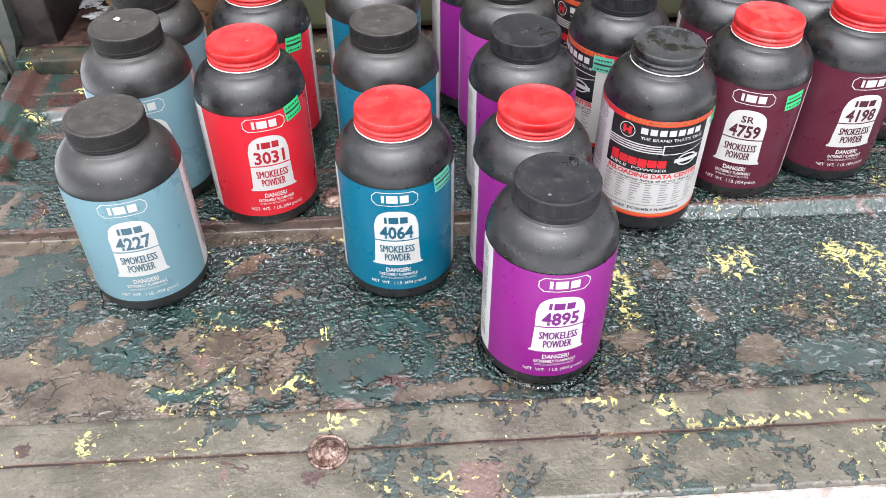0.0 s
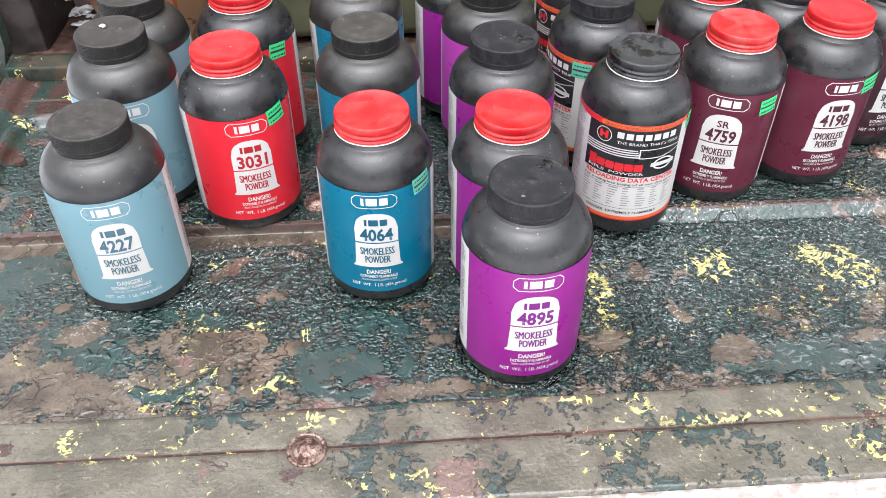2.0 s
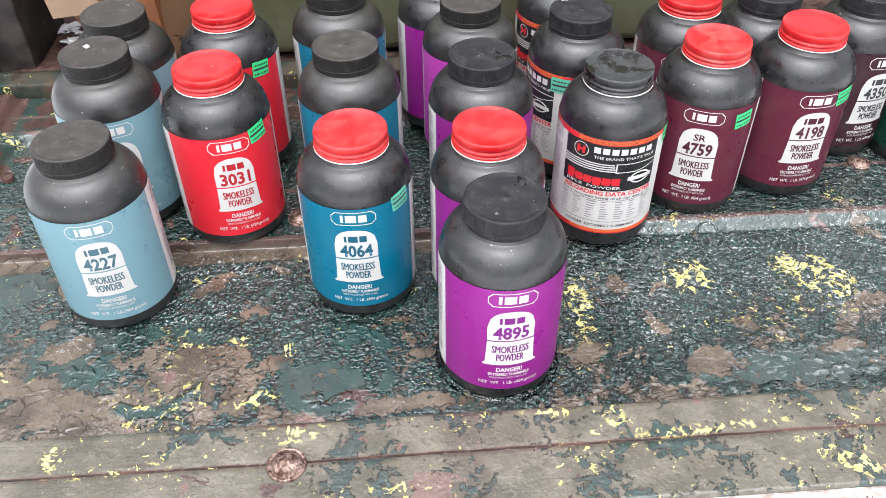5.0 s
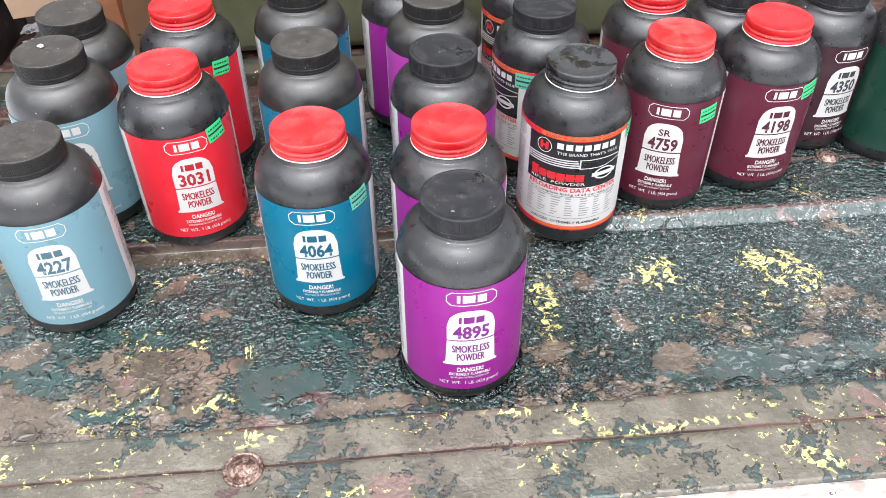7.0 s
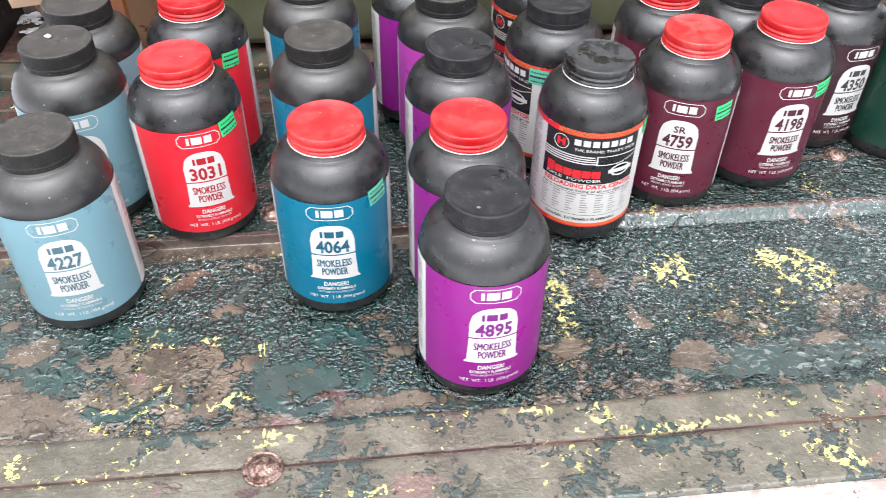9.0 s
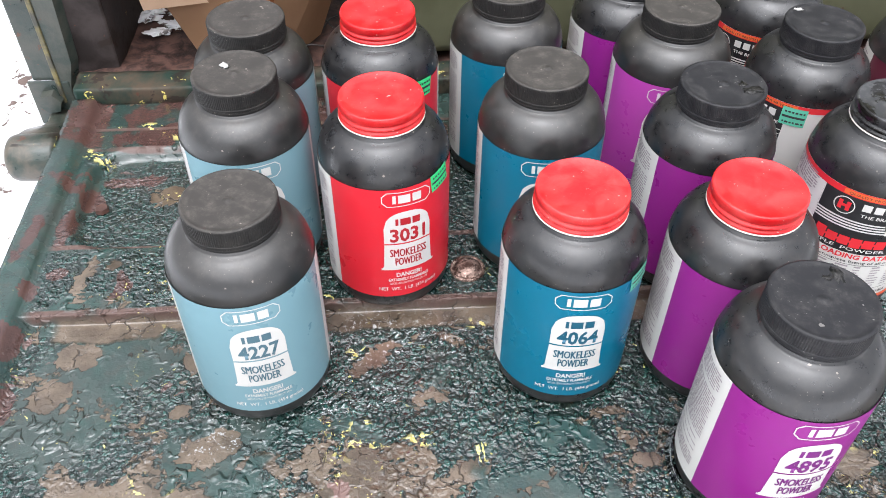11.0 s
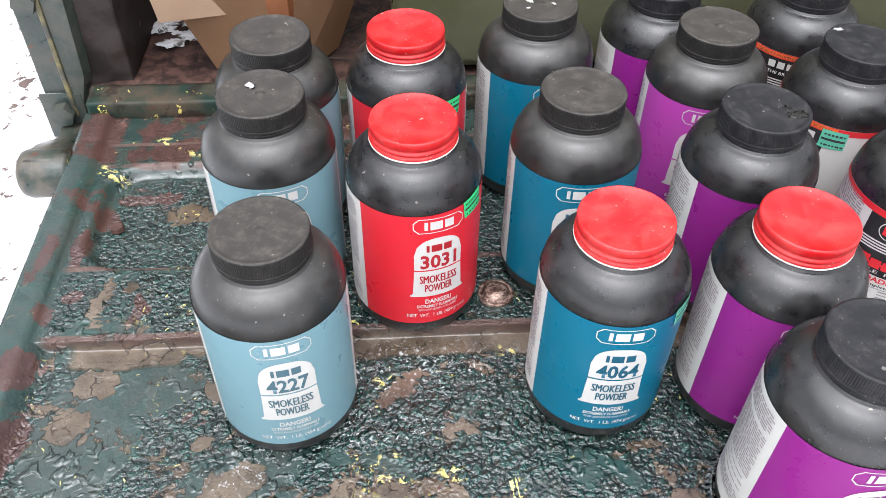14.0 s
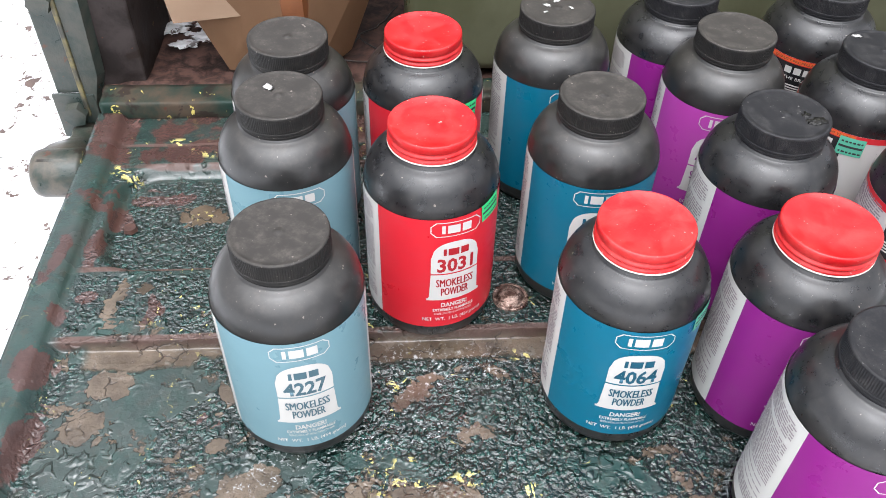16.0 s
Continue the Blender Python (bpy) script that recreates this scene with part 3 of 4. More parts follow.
def plate_mesh():
    """The white arched plate with its foot, and the eight-sided frame round the maker's mark."""
    bm = bmesh.new()
    w, n = 0.0146, 18
    us = [-w + 2 * w * i / n for i in range(n + 1)]
    dome = [(u, 0.0692 + 0.0132 * (1 - abs(u / w) ** 2.5) ** 0.5) for u in us]
    band(bm, [(u, 0.0576) for u in us], dome, 0.0005)
    sides = [(u, 0.0566) for u in us]
    band(bm, [(u * 1.06, 0.0385) for u in us], sides, 0.0005)
    band(bm, [(u * 1.17, 0.0352) for u in us], [(u * 1.17, 0.0368) for u in us], 0.0005)
    band(bm, [(u * 1.12, 0.0368) for u in us], [(u * 1.06, 0.0385) for u in us], 0.0005)
    outer = [(-0.0150, 0.0897), (-0.0150, 0.0943), (-0.0120, 0.0974), (0.0120, 0.0974), (0.0150, 0.0943), (0.0150, 0.0897), (0.0120, 0.0866), (-0.0120, 0.0866)]
    for (u0, z0), (u1, z1) in zip(outer, outer[1:] + outer[:1]):
        m = 10 if abs(u1 - u0) > 0.01 else 2
        shrink = lambda u, z: (u * 0.965, 0.0920 + (z - 0.0920) * 0.89)
        pts = [(u0 + (u1 - u0) * i / m, z0 + (z1 - z0) * i / m) for i in range(m + 1)]
        band(bm, pts, [shrink(u, z) for u, z in pts], 0.0005)
    return keep(bm, "plate", WHITE)


def line_mesh(name, material, *args):
    bm = bmesh.new()
    letters(bm, *args)
    return keep(bm, name, material)


def mark_mesh():
    bm = bmesh.new()
    mark(bm, 0, 0.0890, 0.0060, 0.0005)
    return keep(bm, "maker_mark", WHITE)


LINES = [mark_mesh(), line_mesh("danger_line", WHITE, "DANGER!", 0, 0.0288, 0.0038, 0.0005, 0.0165, 0.03),
         line_mesh("flammable_line", WHITE, "EXTREMELY FLAMMABLE", 0, 0.0251, 0.0025, 0.0005, 0.0262, 0.025),
         line_mesh("precaution_line", WHITE, "BEFORE USING SEE PRECAUTIONS ON SIDES", 0, 0.0222, 0.0018, 0.0005, 0.0245),
         line_mesh("weight_line", WHITE, "NET  WT.  1 LB. (454 grams)", 0, 0.0168, 0.0029, 0.0005, 0.0385, 0.012)]


def plate_lettering(number, ink, series=""):
    bm = bmesh.new()
    if series:
        letters(bm, series, 0, 0.0718, 0.0058, 0.00075, 0.009, 0.015)
    else:
        mark(bm, 0, 0.0722, 0.0052, 0.00075)
    letters(bm, number, 0, 0.0594, 0.0104, 0.00075, 0.022, 0.03)
    for side, lift in ((-0.00016, 0.00075), (0.00016, 0.0008)):
        letters(bm, "SMOKELESS", side, 0.0468, 0.0066, lift, 0.0228, 0.0)
        letters(bm, "POWDER", side, 0.0393, 0.0066, lift, 0.0168, 0.0)
    return keep(bm, "number", ink)


INKS = {"light blue": paper("slate_ink", (0.075, 0.15, 0.19)), "red": paper("crimson_ink", (0.4, 0.012, 0.02)), "teal": paper("petrol_ink", (0.008, 0.09, 0.15)),
        "purple": paper("violet_ink", (0.16, 0.01, 0.17)), "orchid": paper("orchid_ink", (0.22, 0.03, 0.2)), "maroon": paper("maroon_ink", (0.07, 0.012, 0.025)), "dark brown": INK, "dark green": INK}
PLATE = plate_mesh()
FRONTS = {k: panel_mesh(m, -2.8 if k == "dark green" else -HALF, HALF, 0.00025) for k, m in TINTS.items()}
NUMBERS = {}


def sticker_mesh(material):
    bm = bmesh.new()
    bar(bm, -0.0077, 0.0077, -0.0065, 0.0065, 0.0008)
    return keep(bm, "price_sticker", material)


def sticker_print_mesh():
    bm, rng = bmesh.new(), random.Random(3)
    bar(bm, -0.0070, 0.0070, -0.0009, 0.0007, 0.00095)
    for z in (0.0028, -0.0048):
        u = -0.006
        while u < 0.006:
            w = rng.uniform(0.001, 0.0022)
            bar(bm, u, u + w, z, z + 0.0013, 0.00095)
            u += w + 0.0007
    return keep(bm, "sticker_print", INK)


STICKER_MESH, MINT_MESH, STICKER_PRINT = sticker_mesh(STICKER), sticker_mesh(MINT), sticker_print_mesh()


def add_sticker(bottle, u, z, tilt=0.0, faded=False):
    ob = share("price_sticker", MINT_MESH if faded else STICKER_MESH, bottle, "faded mint price sticker" if faded else "green price sticker")
    ob.matrix_local = pose(0, 0, z, 0, 0, math.degrees(u / R)) @ pose(0, 0, 0, 0, tilt, 0)
    share("sticker_print", STICKER_PRINT, ob)


def bottle_base(at, turn, cap, label):
    ob = thing("powder_bottle", at, turn, label, "bottle", "bottles on the tailgate")
    share("body", BODIES[cap], ob, "dusty black plastic body" if cap == "dusty" else "black matt plastic body")
    lid = share("cap", CAPS[cap], ob, {"red": "red painted metal screw cap", "enamel": "black enamelled metal screw cap with an oily stain", "black": "black ribbed plastic cap", "dusty": "dusty grey-black ribbed cap"}[cap])
    lid.matrix_local = pose(0, 0, 0, 0, 0, (at[0] * 911 + at[1] * 577) % 1 * 360)
    if cap in ("red", "enamel"):
        share("rim", RIM, lid)
    return ob


def plain_bottle(at, turn, tint, number, cap, label, sticker=None, series="", slant=0.0):
    ob = bottle_base(at, turn, cap, label)
    front = share("label", FRONTS[tint], ob, tint + " paper label")
    if tint != "dark green":
        back = share("back_label", BACK, ob, "white back label with small print")
        for me in BACK_PRINT:
            share("small_print", me, back)
    printed = [share("plate", PLATE, front, "white arched plate and frame")]
    for me in LINES:
        printed.append(share(me.name.split(".")[0], me, front))
    if number:
        key = (number, tint)
        if key not in NUMBERS:
            NUMBERS[key] = plate_lettering(number, INKS[tint], series)
        printed.append(share("number", NUMBERS[key], front))
    for piece in printed:
        piece.matrix_parent_inverse = Matrix(((1, 0, 0, 0), (0, 1, 0, 0), (math.tan(radians(slant)), 0, 1, 0), (0, 0, 0, 1)))
    if sticker:
        add_sticker(ob, *sticker)
    return ob


def rifle_label_parts():
    """The white label of the three bottles with a red emblem: an orange head band, a black field, tables and an orange foot."""
    lo, hi = -0.0469, 0.0265
    made = {"label": panel_mesh(WHITE, -HALF, HALF, 0.00025, 0.0140, 0.0985), "black_field": panel_mesh(LABEL_BLACK, lo / R, hi / R, 0.0004, 0.0545, 0.0942, "black_field"),
            "red_band": panel_mesh(RED_INK, -HALF, 2 * math.pi - HALF, 0.0004, 0.0942, 0.0985, "red_band"),
            "orange_band": panel_mesh(ORANGE, -0.036 / R, 0.032 / R, 0.0005, 0.0948, 0.0980, "orange_band"),
            "foot_band": panel_mesh(RED_INK, -HALF, 2 * math.pi - HALF, 0.0004, 0.0140, 0.0178, "foot_band"),
            "foot_stripe": panel_mesh(ORANGE, -0.036 / R, 0.032 / R, 0.0005, 0.0152, 0.0178, "foot_stripe")}
    bm = bmesh.new()
    n = 28
    ring = [(math.cos(2 * math.pi * i / n), math.sin(2 * math.pi * i / n)) for i in range(n + 1)]
    band(bm, [(-0.0331 + 0.0060 * c, 0.0868 + 0.0060 * s) for c, s in ring], [(-0.0331 + 0.0054 * c, 0.0868 + 0.0054 * s) for c, s in ring], 0.0006)
    for i in range(7):
        u = -0.0233 + i * 0.0064
        bar(bm, u, u + 0.0048, 0.0868, 0.0918, 0.0006)
    letters(bm, "THE BRAND THAT'S TRUE", 0.0002, 0.0822, 0.0024, 0.0006, 0.046, 0.01)
    for i in range(4):
        bar(bm, lo, -0.0075 + i * 0.0006, 0.0775 - i * 0.0019, 0.0785 - i * 0.0019, 0.0006)
    for i in range(16):
        u0 = -0.006 + i * 0.002
        taper = 0.0042 * max(0.0, (i - 7) / 9) ** 1.4
        bar(bm, u0, u0 + 0.002, 0.0785 - taper * 0.15, 0.0792 - taper * 0.15, 0.0006)
        bar(bm, u0, u0 + 0.002, 0.0712 + taper, 0.0719 + taper, 0.0006)
    bar(bm, -0.0062, -0.0052, 0.0712, 0.0792, 0.0006)
    letters(bm, "RIFLE  POWDER", -0.0215, 0.0564, 0.0024, 0.0006, 0.042, 0.01)
    band(bm, [(0.0135 + 0.0085 * c, 0.0655 + 0.0052 * s) for c, s in ring], [(0.0135 + 0.0070 * c, 0.0655 + 0.0040 * s) for c, s in ring], 0.0006)
    bar(bm, 0.0035, 0.0235, 0.0638, 0.0671, 0.0007)
    made["lettering"] = keep(bm, "lettering", WHITE)
    bm = bmesh.new()
    for a, b in ((-0.0365, -0.0342), (-0.0320, -0.0297)):
        bar(bm, a, b, 0.0837, 0.0900, 0.0006)
    bar(bm, -0.0343, -0.0319, 0.0859, 0.0878, 0.0006)
    made["emblem"] = keep(bm, "emblem", RED_INK)
    bm = bmesh.new()
    for i in range(6):
        u = -0.0425 + i * 0.0069
        bar(bm, u, u + 0.0061, 0.0598 - (0.0008 if i in (0, 3) else 0), 0.0662 + (0.0014 if i == 0 else 0), 0.0006)
        if i:
            bar(bm, u - 0.0009, u + 0.0001, 0.0622, 0.0638, 0.0006)
    bmesh.ops.remove_doubles(bm, verts=bm.verts, dist=0.0003)
    made["red_wordmark"] = keep(bm, "red_wordmark", RED_INK)
    made["red_lettering"] = line_mesh("red_lettering", RED_INK, "RELOADING DATA CENTER", -0.0085, 0.0502, 0.0038, 0.0005, 0.071, 0.03)
    made["listing_line"] = line_mesh("listing_line", INK, "For a complete listing of all our data go to", -0.009, 0.0470, 0.0021, 0.0005, 0.072, 0.015)
    bm, rng = bmesh.new(), random.Random(11)
    for col in range(7):
        z, tall = 0.0435, 0.0011
        while z > 0.0265:
            u = -0.0455 + col * 0.0107
            w = rng.uniform(0.003, 0.0072)
            bar(bm, u, u + w, z, z + tall, 0.0005)
            z, tall = z - 0.0022, 0.0008
    made["data_table"] = keep(bm, "data_table", GREY_INK)
    bm = bmesh.new()
    for z in (0.0455, 0.0253):
        bar(bm, -0.046, 0.027, z, z + 0.0003, 0.0005)
    made["table_rule"] = keep(bm, "table_rule", INK)
    made["danger_line"] = line_mesh("danger_line", INK, "DANGER  EXTREMELY FLAMMABLE", -0.012, 0.0205, 0.0023, 0.0005, 0.055, 0.02)
    made["motto"] = line_mesh("motto", INK, "QUALITY PROPELLANTS FOR OVER 60 YEARS", -0.002, 0.0954, 0.0019, 0.0006, 0.062)
    return made


RIFLE = rifle_label_parts()
RIFLE_BACK = panel_mesh(WHITE, HALF, 2 * math.pi - HALF, 0.0003, 0.0140, 0.0985, "back_label")


def rifle_bottle(at, turn, label, sticker=None, rim=False):
    ob = bottle_base(at, turn, "enamel" if rim else "black", label)
    front = share("label", RIFLE["label"], ob, "black, orange and white paper label")
    for key in ("black_field", "red_band", "orange_band", "foot_band", "foot_stripe", "lettering", "emblem", "red_wordmark", "red_lettering", "listing_line", "data_table", "table_rule", "danger_line", "motto"):
        share(key, RIFLE[key], front)
    back = share("back_label", RIFLE_BACK, ob, "white back label with small print")
    for me in BACK_PRINT:
        share("small_print", me, back)
    if sticker:
        add_sticker(ob, *sticker)
    return ob


# the tailgate: a pressed steel sheet with a raised rim, a step and shallow recesses
X0, X1, Y0, Y1 = -0.333, 0.66, 0.2813, 0.7707
STEP = 0.0074
RIM_H = 0.019


def ease(a, b, v):
    t = min(1.0, max(0.0, (v - a) / (b - a)))
    return t * t * (3 - 2 * t)


def rounded(x, y, x0, x1, y0, y1, r):
    """How far (x, y) lies outside a rounded rectangle (negative inside)."""
    dx, dy = abs(x - (x0 + x1) / 2) - (x1 - x0) / 2 + r, abs(y - (y0 + y1) / 2) - (y1 - y0) / 2 + r
    return math.hypot(max(dx, 0), max(dy, 0)) + min(max(dx, dy), 0) - r


RECESSES = ((-0.301, -0.035, 0.599, 0.709, 0.03), (0.0, 0.30, 0.599, 0.709, 0.03), (0.335, 0.43, 0.599, 0.709, 0.03))


def sheet_height(x, y):
    h = STEP * ease(0.5352 - 0.0075 * ease(0.12, 0.28, x), 0.5378, y)
    wob = 0.0012 * noise.noise((x * 9, y * 2, 4.1))
    h = max(h, RIM_H * (1 - ease(0.349 + wob, 0.361 + wob, y)))
    if y < 0.347:
        h -= 0.0013 * math.exp(-((y - 0.3216 - wob * 0.6) / 0.0011) ** 2)
        h += 0.0015 * (1 - ease(0.318, 0.324, y))
    h += 0.003 * (1 - ease(0.372, 0.473, y)) * ease(0.354, 0.364, y)
    side = 1 - ease(-0.317, -0.303, x)
    h = max(h, (0.0125 + 0.0075 * (1 - ease(0.40, 0.46, y))) * side)
    for x0, x1, y0, y1, r in RECESSES:
        h -= 0.0090 * (1 - ease(-0.006, 0.001, rounded(x, y, x0, x1, y0, y1, r)))
    h -= 0.0015 * math.exp(-((y - 0.735) / 0.001) ** 2)
    h += 0.0010 * noise.noise((x * 11, y * 11, 0.5)) + 0.00035 * noise.noise((x * 60, y * 60, 7.5))
    return h


def sheet_mesh():
    bm = bmesh.new()
    step = 0.0025
    nx, ny = round((X1 - X0) / step), round((Y1 - Y0) / step)
    rows = []
    lines = sorted([Y0 + (Y1 - Y0) * j / ny for j in range(ny + 1)] + [0.5348 + 0.00047 * j for j in range(9)])
    for y in lines:
        rows.append([bm.verts.new((X0 + (X1 - X0) * i / nx, y, sheet_height(X0 + (X1 - X0) * i / nx, y))) for i in range(nx + 1)])
    for a, b in zip(rows, rows[1:]):
        for i in range(nx):
            bm.faces.new((a[i], a[i + 1], b[i + 1], b[i]))
    loop = [rows[0][i] for i in range(nx + 1)] + [r[nx] for r in rows[1:]] + [rows[-1][i] for i in range(nx - 1, -1, -1)] + [r[0] for r in rows[-2:0:-1]]
    skirt = [bm.verts.new((v.co.x, v.co.y, -0.03)) for v in loop]
    for i in range(len(loop)):
        k = (i + 1) % len(loop)
        bm.faces.new((loop[i], skirt[i], skirt[k], loop[k]))
    bm.faces.new(skirt[::-1])
    return bm


# where the old paint has gone: x, y, half length, half width, turn
CHIPS_FRONT = ((-0.086, 0.497, 0.017, 0.0065, 40), (-0.094, 0.420, 0.012, 0.0105, 10), (-0.118, 0.424, 0.007, 0.0085, 0), (-0.178, 0.438, 0.016, 0.011, 20), (-0.034, 0.414, 0.010, 0.006, 15),
               (-0.077, 0.392, 0.005, 0.010, 20), (-0.055, 0.466, 0.012, 0.0055, 10), (0.014, 0.470, 0.006, 0.0045, 0), (-0.245, 0.400, 0.035, 0.016, 10), (-0.18, 0.385, 0.03, 0.013, 5))
CHIPS_RIGHT = ((0.216, 0.473, 0.011, 0.009, 60), (0.183, 0.406, 0.015, 0.009, 5), (0.263, 0.392, 0.018, 0.013, 20), (0.400, 0.444, 0.012, 0.009, 0), (0.07, 0.416, 0.022, 0.004, 5), (0.05, 0.372, 0.05, 0.007, 3), (0.235, 0.43, 0.006, 0.012, 10), (0.30, 0.425, 0.007, 0.005, 0), (0.36, 0.40, 0.013, 0.006, 10))
CHIPS_LEFT = ((-0.270, 0.510, 0.013, 0.011, 30), (-0.279, 0.480, 0.012, 0.015, 60), (-0.175, 0.442, 0.0115, 0.0095, 20), (-0.225, 0.457, 0.005, 0.003, 10), (-0.277, 0.574, 0.0045, 0.017, -8), (-0.262, 0.579, 0.005, 0.005, 0), (-0.202, 0.464, 0.006, 0.0045, 0), (-0.236, 0.660, 0.019, 0.011, 10), (-0.2, 0.50, 0.005, 0.009, 0))
RUSTED = ((-0.322, 0.610, 0.006, 0.022, -10), (-0.315, 0.515, 0.009, 0.016, 10), (-0.308, 0.468, 0.006, 0.024, -8), (-0.3035, 0.622, 0.005, 0.022, 0), (-0.297, 0.575, 0.006, 0.006, 0), (-0.265, 0.678, 0.024, 0.007, 8), (-0.294, 0.655, 0.008, 0.012, 0), (-0.324, 0.43, 0.007, 0.02, 0), (-0.312, 0.56, 0.004, 0.007, 10))
YELLOW = ((-0.097, 0.503, 0.0035, 0.0022, 20), (-0.095, 0.448, 0.004, 0.004, 0), (-0.06, 0.437, 0.005, 0.0025, 0), (-0.027, 0.426, 0.004, 0.0045, 0), (-0.047, 0.383, 0.012, 0.0045, 10), (0.368, 0.474, 0.030, 0.020, -40), (0.272, 0.479, 0.018, 0.018, -30), (0.183, 0.449, 0.009, 0.026, 0))
YELLOW_RIM = ((-0.156, 0.335, 0.006, 0.007, 0), (-0.121, 0.323, 0.016, 0.002, 4), (-0.019, 0.342, 0.017, 0.0045, 5), (0.316, 0.296, 0.011, 0.006, -10), (0.182, 0.340, 0.004, 0.010, 10), (0.143, 0.347, 0.010, 0.003, 0), (0.24, 0.327, 0.02, 0.0015, 3), (-0.02, 0.522, 0.004, 0.0025, 0), (-0.300, 0.702, 0.009, 0.004, -30), (-0.225, 0.722, 0.012, 0.0025, 0), (-0.19, 0.742, 0.02, 0.0018, 3), (-0.265, 0.737, 0.005, 0.003, 0), (-0.236, 0.660, 0.004, 0.0025, 0))
FILMS = ((-0.109, 0.399, 0.018, 0.010, 15), (0.014, 0.433, 0.018, 0.007, -5), (0.0, 0.394, 0.030, 0.018, 0), (-0.27, 0.47, 0.03, 0.045, 0), (-0.235, 0.505, 0.03, 0.022, 0), (0.06, 0.372, 0.05, 0.007, 0), (-0.27, 0.545, 0.03, 0.014, 0), (0.33, 0.385, 0.09, 0.016, 3), (-0.22, 0.707, 0.085, 0.009, 0), (-0.30, 0.66, 0.008, 0.04, 0), (-0.2, 0.597, 0.1, 0.006, 0))


FROST = ((-0.085, 0.512, 0.06, 0.016, 0), (-0.17, 0.447, 0.03, 0.01, 10), (0.36, 0.512, 0.1, 0.012, 2), (-0.10, 0.47, 0.03, 0.012, 0), (0.22, 0.505, 0.04, 0.012, 0))


def inside(x, y, spots):
    """How far (x, y) lies inside the nearest of some oval spots, in metres."""
    best = -0.02
    for cx, cy, a, b, turn in spots:
        if abs(x - cx) + abs(y - cy) > 0.17:
            continue
        c, q = math.cos(radians(turn)), math.sin(radians(turn))
        u, v = ((x - cx) * c + (y - cy) * q) / a, ((y - cy) * c - (x - cx) * q) / b
        best = max(best, (1 - math.hypot(u, v)) * min(a, b))
    return best


def add_fields(me):
    spots = {"chips": CHIPS_FRONT + CHIPS_RIGHT + CHIPS_LEFT, "rusted": RUSTED, "dabs": YELLOW + YELLOW_RIM, "wet": FILMS, "icy": FROST}
    for name, kind in spots.items():
        values = me.attributes.new(name, "FLOAT", "POINT").data
        for i, v in enumerate(me.vertices):
            values[i].value = inside(v.co.x, v.co.y, kind)


tailgate = thing("tailgate", (0, 0, 0), 0, "lowered truck tailgate of wet chipped green steel", "tailgate")
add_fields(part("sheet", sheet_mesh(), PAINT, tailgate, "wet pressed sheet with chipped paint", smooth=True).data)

bm = bmesh.new()
box(bm, (X0, 0.268, -0.012), (X1, 0.2818, 0.0185), 0.003)
part("front_edge", bm, WOOD, tailgate, "pale worn front edge")


def rivet_mesh():
    prof = [(0.0128, 0.0), (0.0128, 0.0018), (0.0122, 0.0026), (0.0108, 0.0022), (0.0102, 0.0018), (0.0092, 0.0038), (0.0070, 0.0056), (0.0040, 0.0065), (0, 0.0068)]
    return keep(lathe(bmesh.new(), prof, 40), "rivet", RIVET)


RIVET_MESH = rivet_mesh()
for x, y, z in ((-0.018, 0.3195, 0.0192), (-0.0229, 0.5631, 0.0072), (0.459, 0.5997, 0.0072)):
    ob = share("rivet", RIVET_MESH, tailgate, "worn domed rivet")
    ob.matrix_local = pose(x, y, z) @ Matrix.Scale(0.75 if x > 0.4 else 0.93, 4)
bm = bmesh.new()
bmesh.ops.create_cone(bm, cap_ends=True, segments=6, radius1=0.0055, radius2=0.0046, depth=0.003)
ob = part("bolt", bm, RUST, tailgate, "small rusty hexagon bolt head")
ob.matrix_local = pose(-0.2855, 0.6464, 0.0005, 0, 0, 15)

# the bottles
F, B = 0.0008, 0.0081
plain_bottle((-0.1519, 0.4935, F), 11.8, "light blue", "4227", "dusty", "black plastic powder bottle with light blue label and dusty cap")
plain_bottle((0.0266, 0.4935, F), -1.5, "teal", "4064", "red", "black plastic powder bottle with teal label and red cap", (0.0345, 0.0970, -8, True))
plain_bottle((0.1173, 0.4887, F), 0.8, "purple", "4895", "red", "black plastic powder bottle with purple label and red cap")
oiled = plain_bottle((0.1174, 0.4087, F + 0.003), 2.8, "purple", "4895", "black", "black plastic powder bottle with purple label and black cap")
plain_bottle((-0.0750, 0.5700, B), 18.6, "red", "3031", "red", "black plastic powder bottle with red label and red cap", (0.0235, 0.0955, -8), slant=-2.4)
chipped = plain_bottle((-0.1597, 0.5968, B), 14.5, "light blue", "4227", "dusty", "black plastic powder bottle with pale blue label, chipped dusty cap")
smeared = plain_bottle((0.1213, 0.5705, B), 6.8, "purple", "4895", "black", "black plastic powder bottle with purple label and scuffed black cap")
plain_bottle((0.0226, 0.5918, B), -3.2, "teal", "4064", "dusty", "black plastic powder bottle with teal label and dusty cap")
rifle_bottle((0.2163, 0.5468, B), 3.8, "black plastic powder bottle with black, orange and white label", (0.041, 0.092, 0), rim=True)
plain_bottle((-0.1595, 0.6595, B), 15.8, "light blue", "4227", "dusty", "black plastic powder bottle with pale blue label behind two others")
plain_bottle((-0.0761, 0.6649, B), 5.8, "red", "3031", "red", "black plastic powder bottle with red label behind another", (0.026, 0.096, 5))
plain_bottle((0.2978, 0.5790, B), -19.5, "maroon", "4759", "red", "black plastic powder bottle with maroon label and scratched red cap", (0.0318, 0.0885, -6), "SR", slant=-1.6)
